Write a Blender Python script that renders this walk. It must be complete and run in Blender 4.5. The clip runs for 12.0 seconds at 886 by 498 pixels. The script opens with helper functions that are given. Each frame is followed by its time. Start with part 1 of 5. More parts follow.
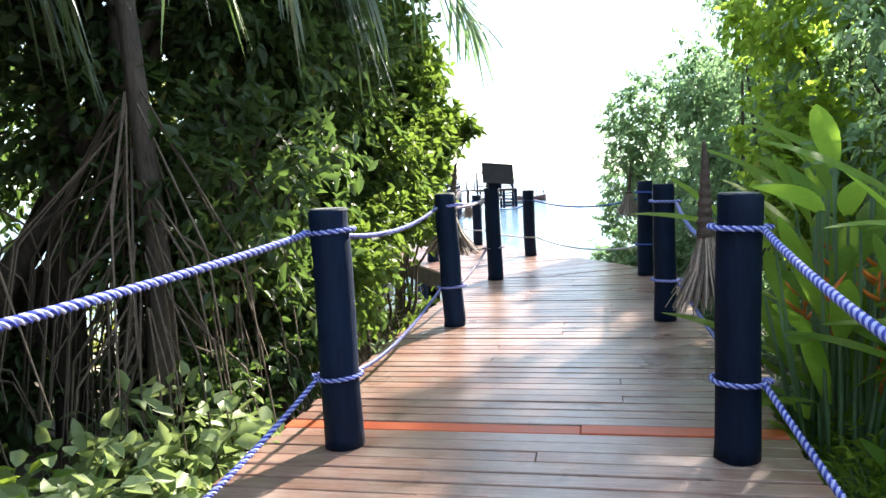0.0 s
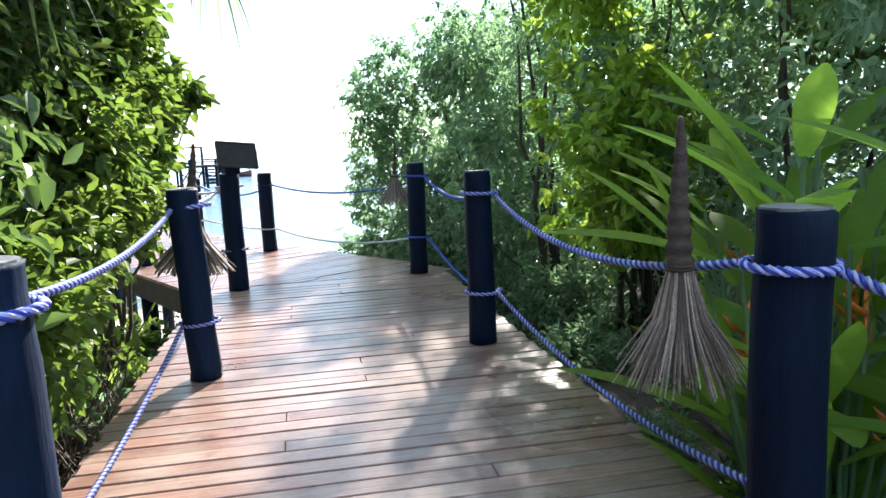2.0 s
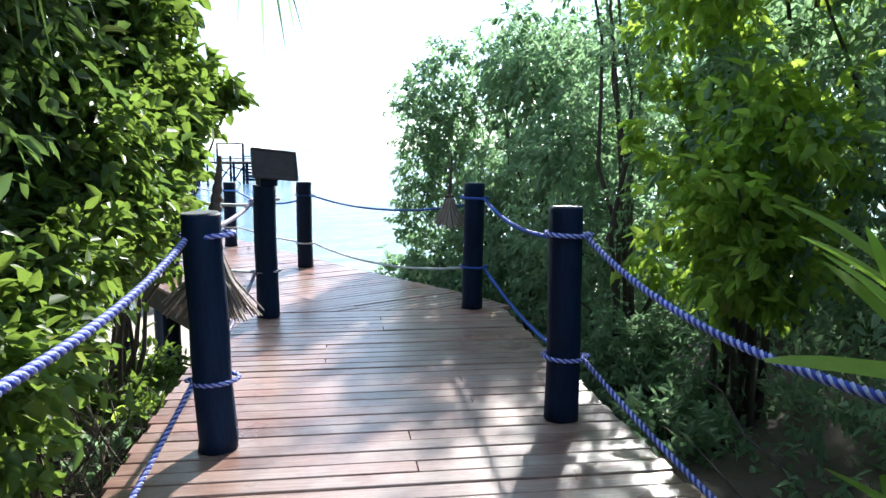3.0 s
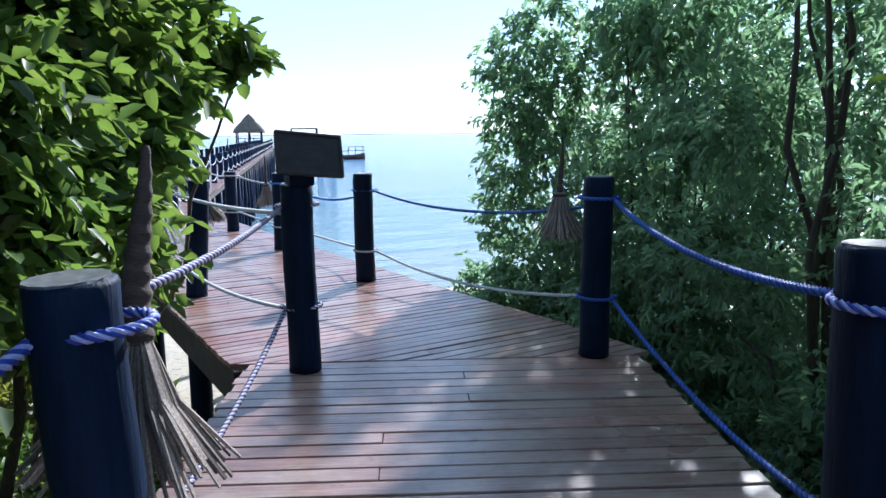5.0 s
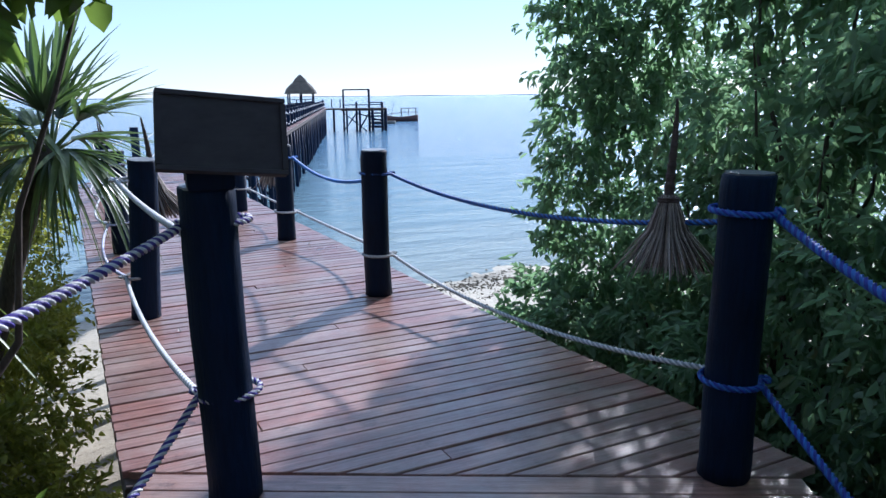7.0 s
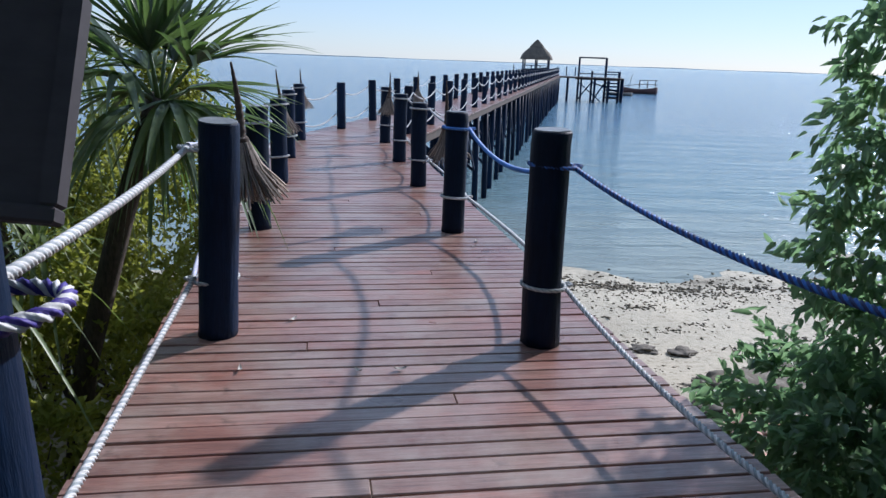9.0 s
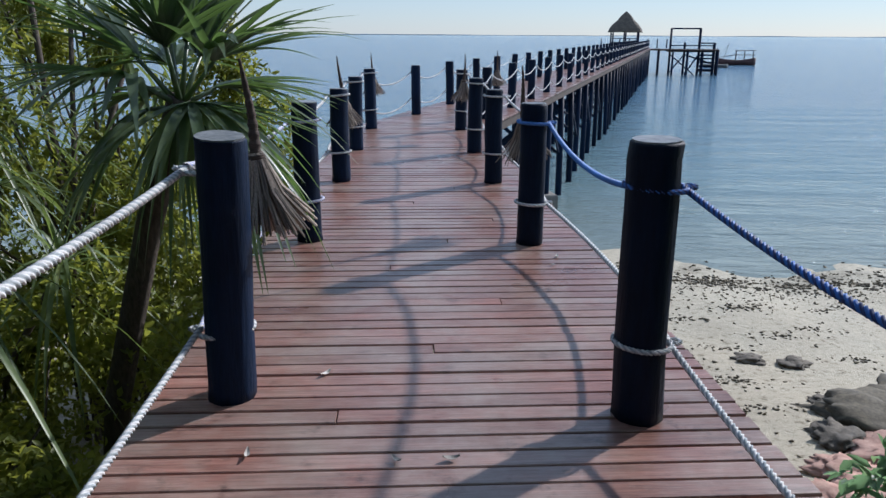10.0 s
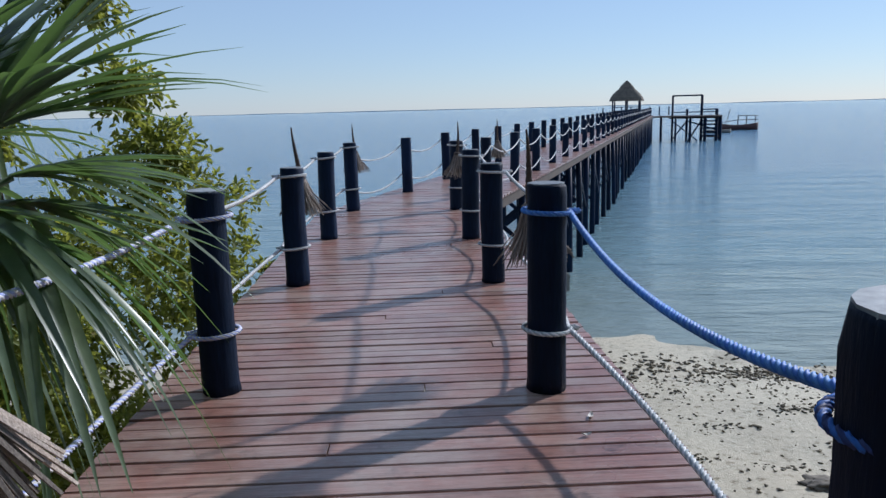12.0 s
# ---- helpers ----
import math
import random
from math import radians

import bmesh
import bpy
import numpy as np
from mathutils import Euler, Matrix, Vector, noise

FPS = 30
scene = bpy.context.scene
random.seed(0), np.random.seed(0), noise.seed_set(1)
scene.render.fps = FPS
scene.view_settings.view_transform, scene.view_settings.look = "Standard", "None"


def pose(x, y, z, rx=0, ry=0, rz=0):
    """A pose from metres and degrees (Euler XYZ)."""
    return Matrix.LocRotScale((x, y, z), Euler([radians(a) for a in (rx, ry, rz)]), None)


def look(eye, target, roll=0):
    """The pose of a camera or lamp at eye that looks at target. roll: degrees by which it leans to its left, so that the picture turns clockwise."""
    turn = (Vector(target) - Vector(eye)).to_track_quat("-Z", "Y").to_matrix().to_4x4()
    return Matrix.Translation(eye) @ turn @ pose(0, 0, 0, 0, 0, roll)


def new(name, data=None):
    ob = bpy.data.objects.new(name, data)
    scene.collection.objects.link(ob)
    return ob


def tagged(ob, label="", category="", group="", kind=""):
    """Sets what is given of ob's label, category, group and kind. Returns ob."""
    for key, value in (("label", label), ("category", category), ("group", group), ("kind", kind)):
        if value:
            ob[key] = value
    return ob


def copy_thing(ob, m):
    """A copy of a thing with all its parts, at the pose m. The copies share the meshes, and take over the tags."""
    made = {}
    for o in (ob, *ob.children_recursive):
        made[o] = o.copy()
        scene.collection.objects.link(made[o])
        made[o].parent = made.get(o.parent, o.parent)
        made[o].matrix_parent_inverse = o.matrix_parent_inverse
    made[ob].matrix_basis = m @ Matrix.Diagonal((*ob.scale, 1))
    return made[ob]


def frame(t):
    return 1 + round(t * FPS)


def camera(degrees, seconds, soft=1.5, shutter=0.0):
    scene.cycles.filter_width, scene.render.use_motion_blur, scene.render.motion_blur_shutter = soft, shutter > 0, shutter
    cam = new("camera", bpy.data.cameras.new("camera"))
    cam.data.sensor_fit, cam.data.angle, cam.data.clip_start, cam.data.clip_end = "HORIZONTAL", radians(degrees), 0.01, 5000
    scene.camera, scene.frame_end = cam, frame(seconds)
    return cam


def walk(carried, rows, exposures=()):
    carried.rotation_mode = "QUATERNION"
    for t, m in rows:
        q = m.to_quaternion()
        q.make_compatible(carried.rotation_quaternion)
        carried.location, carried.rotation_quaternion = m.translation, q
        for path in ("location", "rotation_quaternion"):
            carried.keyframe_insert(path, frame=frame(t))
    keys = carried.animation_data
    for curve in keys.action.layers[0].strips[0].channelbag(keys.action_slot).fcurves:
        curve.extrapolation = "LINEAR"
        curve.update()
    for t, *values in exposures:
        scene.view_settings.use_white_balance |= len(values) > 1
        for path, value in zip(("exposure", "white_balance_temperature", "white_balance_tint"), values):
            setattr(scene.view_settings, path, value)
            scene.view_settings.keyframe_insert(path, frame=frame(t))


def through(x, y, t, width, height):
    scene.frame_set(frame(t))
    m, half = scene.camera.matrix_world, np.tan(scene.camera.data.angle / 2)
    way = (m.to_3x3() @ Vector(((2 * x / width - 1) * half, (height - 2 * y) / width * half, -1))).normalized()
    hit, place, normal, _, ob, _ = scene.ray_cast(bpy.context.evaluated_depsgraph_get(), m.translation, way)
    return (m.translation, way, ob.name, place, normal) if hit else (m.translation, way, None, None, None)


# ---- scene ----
cam = camera(61.8, 12.0, soft=1.5)
PATH = [
    (0, (0.641, 0.39, 1.312), (1.051, 2.339, 1.13), -2.6),
    (0.5, (0.605, 0.834, 1.345), (1.112, 2.76, 1.164), -5.7),
    (1, (0.653, 1.272, 1.383), (1.238, 3.172, 1.166), -5.2),
    (1.5, (0.6, 1.773, 1.397), (1.442, 3.571, 1.157), -5.2),
    (2, (0.796, 2.264, 1.407), (1.911, 3.899, 1.122), -2.7),
    (2.5, (0.963, 2.721, 1.478), (2.058, 4.366, 1.168), -1.2),
    (3, (1.163, 3.231, 1.506), (2.206, 4.918, 1.242), 0.3),
    (3.2, (1.258, 3.431, 1.487), (2.263, 5.14, 1.228), 1.1),
    (4.8, (1.982, 4.947, 1.494), (2.89, 6.707, 1.213), -0.1),
    (5, (2.077, 5.158, 1.495), (2.942, 6.934, 1.185), -0.7),
    (5.5, (2.342, 5.606, 1.48), (3.149, 7.393, 1.085), 0.4),
    (6, (2.597, 6.084, 1.484), (3.374, 7.881, 1.075), 1.4),
    (6.5, (2.829, 6.532, 1.495), (3.603, 8.329, 1.078), -0.2),
    (8.3, (3.645, 8.07, 1.448), (4.05, 9.992, 1.074), 1.3),
    (8.5, (3.713, 8.248, 1.426), (4.037, 10.181, 1.031), 1.5),
    (9, (3.839, 8.675, 1.413), (3.992, 10.606, 0.917), 2.1),
    (9.5, (3.944, 9.091, 1.452), (3.955, 11.002, 0.864), 2.6),
    (10, (3.971, 9.559, 1.459), (3.897, 11.478, 0.902), 0.3),
    (10.5, (4.041, 9.951, 1.42), (3.765, 11.899, 1.062), -0.1),
    (11, (4.054, 10.43, 1.385), (3.689, 12.373, 1.077), -0.7),
    (11.5, (4.08, 10.906, 1.366), (3.902, 12.871, 1.042), -1.1),
    (12, (4.078, 11.331, 1.352), (3.982, 13.294, 0.981), -1.4),
]
# exposure of the walk: the phone opens up under the trees and closes towards the sea
EXPO = [(0.0, 2.14, 6900, 11), (1.5, 2.05, 6600, 10), (3.0, 1.72, 6100, 10), (5.0, 1.08, 5400, 12), (6.5, 0.78, 5350, 15), (8.5, 0.38, 5500, 16), (9.5, 0.16, 5800, 13), (12.0, 0.0, 5650, 12)]
walk(cam, [(t, look(eye, target, roll)) for t, eye, target, roll in PATH], EXPO)

# ---- world and sun ----
SUN = Vector((1.30, 1.17, 1.07)).normalized()          # towards the sun
world = bpy.data.worlds.new("world")
scene.world = world
world.use_nodes = True
wn = world.node_tree.nodes
sky = wn.new("ShaderNodeTexSky")
sky.sky_type = "NISHITA"
sky.sun_disc = False
sky.sun_elevation = math.asin(SUN.z)
sky.sun_rotation = math.atan2(SUN.x, SUN.y)
sky.air_density, sky.dust_density, sky.ozone_density = 1.0, 0.1, 4.0
haze = wn.new("ShaderNodeMix")                           # thin even sea haze over the clear sky
haze.data_type = "RGBA"
haze.inputs[0].default_value = 0.6
haze.inputs[7].default_value = (3.2, 3.8, 4.5, 1)
world.node_tree.links.new(sky.outputs[0], haze.inputs[6])
world.node_tree.links.new(haze.outputs[2], wn["Background"].inputs[0])
wn["Background"].inputs[1].default_value = 0.125
sun = new("sun", bpy.data.lights.new("sun", "SUN"))
sun.data.energy, sun.data.angle, sun.data.color = 4.3, radians(1.5), (1.0, 0.94, 0.86)
sun.rotation_euler = SUN.to_track_quat("Z", "Y").to_euler()


# ---- materials ----
def ramp(nt, fac, stops):
    r = nt.nodes.new("ShaderNodeValToRGB")
    while len(r.color_ramp.elements) < len(stops):
        r.color_ramp.elements.new(0.5)
    for e, (p, c) in zip(r.color_ramp.elements, stops):
        e.position, e.color = p, (*c, 1)
    nt.links.new(fac, r.inputs[0])
    return r.outputs[0]


def mix(nt, kind, fac, a, b):
    m = nt.nodes.new("ShaderNodeMix")
    m.data_type, m.blend_type = "RGBA", kind
    for k, v in ((0, fac), (6, a), (7, b)):
        if isinstance(v, (int, float)):
            m.inputs[k].default_value = v
        elif isinstance(v, tuple):
            m.inputs[k].default_value = (*v, 1)
        else:
            nt.links.new(v, m.inputs[k])
    return m.outputs[2]


def noise_tex(nt, scale, detail=4, rough=0.6, stretch=(1, 1, 1), coord="Object"):
    tc = nt.nodes.new("ShaderNodeTexCoord")
    mp = nt.nodes.new("ShaderNodeMapping")
    mp.inputs["Scale"].default_value = stretch
    if coord == "World":
        geo = nt.nodes.new("ShaderNodeNewGeometry")
        nt.links.new(geo.outputs["Position"], mp.inputs[0])
    else:
        nt.links.new(tc.outputs["Object"], mp.inputs[0])
    if coord == "Shifted":
        info = nt.nodes.new("ShaderNodeObjectInfo")
        mul = nt.nodes.new("ShaderNodeMath")
        mul.operation = "MULTIPLY"
        mul.inputs[1].default_value = 37.0
        nt.links.new(info.outputs["Random"], mul.inputs[0])
        nt.links.new(mul.outputs[0], mp.inputs["Location"])
    n = nt.nodes.new("ShaderNodeTexNoise")
    n.inputs["Scale"].default_value, n.inputs["Detail"].default_value, n.inputs["Roughness"].default_value = scale, detail, rough
    nt.links.new(mp.outputs[0], n.inputs["Vector"])
    return n.outputs["Fac"]


def material(name, c1, c2, rough=0.7, grain=12.0, patch=1.2, stretch=(1, 1, 1), bump=0.3, depth=0.004, metal=0.0, vary=None, amount=0.5,
             spec=0.5, rough_var=0.15, coord="Shifted"):
    """Two colours mixed by a fine and a coarse noise, with relief; vary: 'object' or 'island' brightness changes."""
    m = bpy.data.materials.new(name)
    m.use_nodes = True
    nt = m.node_tree
    bsdf = nt.nodes["Principled BSDF"]
    fine = noise_tex(nt, grain, 5, 0.65, stretch, coord)
    coarse = noise_tex(nt, patch, 4, 0.6, (1, 1, 1), "World")
    col = mix(nt, "MIX", ramp(nt, fine, [(0.3, (0, 0, 0)), (0.7, (1, 1, 1))]), c1, c2)
    tone = ramp(nt, coarse, [(0.3, (0.72,) * 3), (0.7, (1.2,) * 3)])
    col = mix(nt, "MULTIPLY", 1.0, col, tone)
    if vary:
        info = nt.nodes.new("ShaderNodeObjectInfo" if vary == "object" else "ShaderNodeNewGeometry")
        rnd = info.outputs["Random" if vary == "object" else "Random Per Island"]
        lo, hi = 1 - amount, 1 + amount
        col = mix(nt, "MULTIPLY", 1.0, col, ramp(nt, rnd, [(0, (lo,) * 3), (1, (hi,) * 3)]))
    nt.links.new(col, bsdf.inputs["Base Color"])
    bsdf.inputs["Metallic"].default_value = metal
    bsdf.inputs["Specular IOR Level"].default_value = spec
    rr = nt.nodes.new("ShaderNodeMapRange")
    rr.inputs["To Min"].default_value, rr.inputs["To Max"].default_value = max(0.02, rough - rough_var), min(1, rough + rough_var)
    nt.links.new(coarse, rr.inputs["Value"])
    nt.links.new(rr.outputs[0], bsdf.inputs["Roughness"])
    if bump:
        b = nt.nodes.new("ShaderNodeBump")
        b.inputs["Strength"].default_value, b.inputs["Distance"].default_value = bump, depth
        nt.links.new(fine, b.inputs["Height"])
        nt.links.new(b.outputs[0], bsdf.inputs["Normal"])
    return m


def leaf_material(name, dark, light, through=0.45, rough=0.36, tint=(0.30, 0.42, 0.04), spec=0.45):
    """Leaves: gloss above, light through them, each leaf its own green."""
    m = bpy.data.materials.new(name)
    m.use_nodes = True
    nt = m.node_tree
    bsdf, out = nt.nodes["Principled BSDF"], nt.nodes["Material Output"]
    geo = nt.nodes.new("ShaderNodeNewGeometry")
    col = ramp(nt, geo.outputs["Random Per Island"], [(0.0, dark), (0.80, light), (0.96, tuple(min(1, 1.25 * c) for c in light)), (1.0, (0.20, 0.17, 0.06))])
    vein = noise_tex(nt, 30, 3, 0.6)
    col = mix(nt, "MULTIPLY", 1.0, col, ramp(nt, vein, [(0.3, (0.8,) * 3), (0.7, (1.15,) * 3)]))
    patch = noise_tex(nt, 1.1, 2, 0.5)
    col = mix(nt, "MULTIPLY", 1.0, col, ramp(nt, patch, [(0.3, (0.7,) * 3), (0.7, (1.25,) * 3)]))
    nt.links.new(col, bsdf.inputs["Base Color"])
    bsdf.inputs["Roughness"].default_value = rough + 0.08
    bsdf.inputs["Specular IOR Level"].default_value = spec
    tr = nt.nodes.new("ShaderNodeBsdfTranslucent")
    nt.links.new(mix(nt, "MIX", 0.55, col, tint), tr.inputs[0])
    mx = nt.nodes.new("ShaderNodeMixShader")
    mx.inputs[0].default_value = through
    nt.links.new(bsdf.outputs[0], mx.inputs[1])
    nt.links.new(tr.outputs[0], mx.inputs[2])
    nt.links.new(mx.outputs[0], out.inputs[0])
    return m


def deck_material(name, vary, dark=(0.175, 0.072, 0.055), light=(0.36, 0.175, 0.136)):
    """Reddish deck timber: grain along each board, worn pale patches in the trodden middle, dark stains."""
    m = material(name, dark, light, 0.31, 7, 0.7, (0.9, 16, 16), 0.45, 0.004, vary=vary, amount=0.25, spec=0.7)
    nt = m.node_tree
    bsdf = nt.nodes["Principled BSDF"]
    col = bsdf.inputs["Base Color"].links[0].from_socket
    worn = noise_tex(nt, 2.3, 6, 0.7, (1, 1, 1), "World")
    col = mix(nt, "MIX", ramp(nt, worn, [(0.42, (0.05,) * 3), (0.66, (0.7,) * 3)]), col, (0.37, 0.29, 0.245))
    scuff = noise_tex(nt, 2.6, 7, 0.75, (1.0, 20, 20), "Shifted")
    col = mix(nt, "MULTIPLY", 1.0, col, ramp(nt, scuff, [(0.30, (0.55,) * 3), (0.48, (0.95,) * 3), (0.70, (1.4,) * 3)]))
    stain = noise_tex(nt, 5.5, 5, 0.7, (1, 1, 1), "World")
    col = mix(nt, "MULTIPLY", 1.0, col, ramp(nt, stain, [(0.30, (0.45,) * 3), (0.42, (1.0,) * 3)]))
    tc = nt.nodes.new("ShaderNodeTexCoord")                  # paler where feet pass, along the middle of the boards
    sep = nt.nodes.new("ShaderNodeSeparateXYZ")
    nt.links.new(tc.outputs["Object"], sep.inputs[0])
    off = nt.nodes.new("ShaderNodeMath")
    off.operation = "ABSOLUTE"
    nt.links.new(sep.outputs[0], off.inputs[0])
    tread = mix(nt, "MULTIPLY", 1.0, ramp(nt, off.outputs[0], [(0.10, (0.55,) * 3), (0.75, (0.0,) * 3)]), ramp(nt, noise_tex(nt, 3.4, 6, 0.72, (1, 1, 1), "World"), [(0.34, (0.0,) * 3), (0.64, (1.0,) * 3)]))
    col = mix(nt, "MIX", tread, col, (0.40, 0.335, 0.30))
    nt.links.new(col, bsdf.inputs["Base Color"])
    return m


M_DECK = deck_material("deck_wood", "object")
M_GREYDECK = deck_material("greyed_deck_wood", "object", (0.178, 0.086, 0.066), (0.36, 0.202, 0.158))
M_RED = material("red_painted_wood", (0.62, 0.10, 0.03), (0.50, 0.13, 0.06), 0.5, 7, 2.2, (1, 6, 6), 0.3, 0.003)
M_BEAM = material("dark_beam_wood", (0.035, 0.025, 0.02), (0.09, 0.06, 0.045), 0.75, 6, 1.5, (1, 1, 1), 0.4, 0.006)
M_POST = material("blue_black_painted_post", (0.0028, 0.0095, 0.027), (0.0052, 0.017, 0.047), 0.6, 18, 2.0, (3, 3, 0.4), 0.6, 0.008, vary="object", amount=0.3, spec=0.14)
M_CAP = material("weathered_post_top", (0.09, 0.10, 0.11), (0.26, 0.27, 0.28), 0.5, 30, 6, (1, 1, 1), 0.4, 0.004, vary="object", amount=0.5)
M_BLUE = material("blue_rope_yarn", (0.018, 0.036, 0.30), (0.034, 0.064, 0.42), 0.6, 90, 3, (1, 1, 1), 0.5, 0.002)
M_SKYBLUE = material("faded_blue_rope_yarn", (0.03, 0.13, 0.50), (0.06, 0.20, 0.60), 0.6, 90, 3, (1, 1, 1), 0.5, 0.002)
M_AZURE = material("azure_rope_yarn", (0.06, 0.20, 0.55), (0.12, 0.30, 0.66), 0.6, 90, 3, (1, 1, 1), 0.5, 0.002)
M_NAVY = material("navy_rope_yarn", (0.02, 0.035, 0.13), (0.04, 0.07, 0.22), 0.65, 90, 3, (1, 1, 1), 0.5, 0.002)
M_PURPLE = material("purple_rope_yarn", (0.05, 0.03, 0.22), (0.08, 0.06, 0.32), 0.6, 90, 3, (1, 1, 1), 0.5, 0.002)
M_WHITE = material("white_rope_yarn", (0.62, 0.61, 0.61), (0.80, 0.79, 0.79), 0.7, 90, 3, (1, 1, 1), 0.5, 0.002)
M_PALEBLUE = material("pale_blue_rope_yarn", (0.30, 0.35, 0.70), (0.50, 0.55, 0.84), 0.7, 90, 3, (1, 1, 1), 0.5, 0.002)
M_GREYROPE = material("grey_rope_yarn", (0.30, 0.33, 0.36), (0.46, 0.5, 0.52), 0.75, 90, 3, (1, 1, 1), 0.5, 0.002)
M_SIGN = material("dark_sign_board", (0.048, 0.044, 0.050), (0.068, 0.062, 0.068), 0.7, 10, 3, (1, 1, 3), 0.2, 0.002, spec=0.2)
M_STRAW = material("dry_palm_midribs", (0.13, 0.10, 0.082), (0.44, 0.37, 0.31), 0.8, 40, 5, (6, 6, 1), 0.3, 0.002, vary="island", amount=0.75)
M_WRAP = material("brown_wrapped_bark", (0.045, 0.032, 0.026), (0.10, 0.07, 0.055), 0.85, 40, 6, (1, 1, 4), 0.6, 0.006)
M_BARK = material("grey_brown_bark", (0.042, 0.033, 0.026), (0.115, 0.092, 0.073), 0.85, 14, 2, (4, 4, 0.7), 0.6, 0.01)
M_ROOT = material("dry_hanging_roots", (0.07, 0.053, 0.04), (0.18, 0.14, 0.105), 0.85, 25, 2, (3, 3, 1), 0.3, 0.003, vary="island", amount=0.5)
M_THATCH = material("grey_thatch", (0.08, 0.065, 0.05), (0.20, 0.17, 0.13), 0.9, 14, 2, (6, 6, 1), 0.6, 0.02)
M_CONC = material("rough_concrete", (0.20, 0.19, 0.17), (0.32, 0.30, 0.27), 0.85, 25, 3, (1, 1, 1), 0.4, 0.005)
M_ROCK = material("dark_coral_rock", (0.06, 0.05, 0.04), (0.20, 0.17, 0.13), 0.85, 9, 2, (1, 1, 1), 0.7, 0.02)
M_REDROCK = material("pink_stone", (0.42, 0.22, 0.17), (0.55, 0.36, 0.28), 0.85, 12, 2, (1, 1, 1), 0.6, 0.015)
M_SCRAP = material("brown_seaweed_scraps", (0.085, 0.070, 0.045), (0.22, 0.185, 0.125), 0.85, 20, 3, (1, 1, 1), 0.3, 0.004, vary="island", amount=0.5)
M_DRYLEAF = material("dry_pale_leaf", (0.42, 0.38, 0.33), (0.66, 0.62, 0.58), 0.7, 60, 8, (1, 1, 1), 0.3, 0.002, vary="object", amount=0.4)
M_HULL = material("dark_boat_hull", (0.05, 0.03, 0.03), (0.14, 0.06, 0.05), 0.6, 8, 2, (1, 1, 1), 0.3, 0.004)
M_FLOWER = material("orange_bract", (0.75, 0.16, 0.03), (0.85, 0.28, 0.05), 0.5, 20, 5, (1, 1, 1), 0.2, 0.002)

LEAF_DARK = leaf_material("dark_glossy_leaf", (0.030, 0.062, 0.030), (0.075, 0.125, 0.050), 0.45, 0.33, (0.20, 0.34, 0.06))
LEAF_SUN = leaf_material("yellow_green_leaf", (0.050, 0.100, 0.028), (0.115, 0.200, 0.045), 0.48, 0.42, (0.30, 0.44, 0.06))
LEAF_MID = leaf_material("mid_green_leaf", (0.092, 0.160, 0.100), (0.195, 0.285, 0.170), 0.58, 0.33, (0.36, 0.60, 0.27))
LEAF_BRIGHT = leaf_material("bright_green_leaf", (0.095, 0.19, 0.04), (0.21, 0.35, 0.07), 0.70, 0.36, (0.60, 0.82, 0.10))
LEAF_MANG = leaf_material("olive_mangrove_leaf", (0.100, 0.130, 0.030), (0.205, 0.240, 0.058), 0.52, 0.4, (0.52, 0.54, 0.07))
LEAF_HELI = leaf_material("broad_bright_leaf", (0.10, 0.21, 0.04), (0.16, 0.31, 0.05), 0.6, 0.52, (0.48, 0.74, 0.08), 0.25)
LEAF_PALE = leaf_material("pale_green_leaf", (0.19, 0.26, 0.11), (0.34, 0.43, 0.21), 0.40, 0.42, (0.34, 0.46, 0.12))
LEAF_REED = leaf_material("olive_strap_leaf", (0.075, 0.115, 0.05), (0.18, 0.235, 0.10), 0.42, 0.32, (0.34, 0.46, 0.08), 0.6)
LEAF_PALM = leaf_material("strap_palm_leaf", (0.045, 0.078, 0.048), (0.115, 0.158, 0.092), 0.36, 0.26, (0.24, 0.42, 0.07), 0.7)


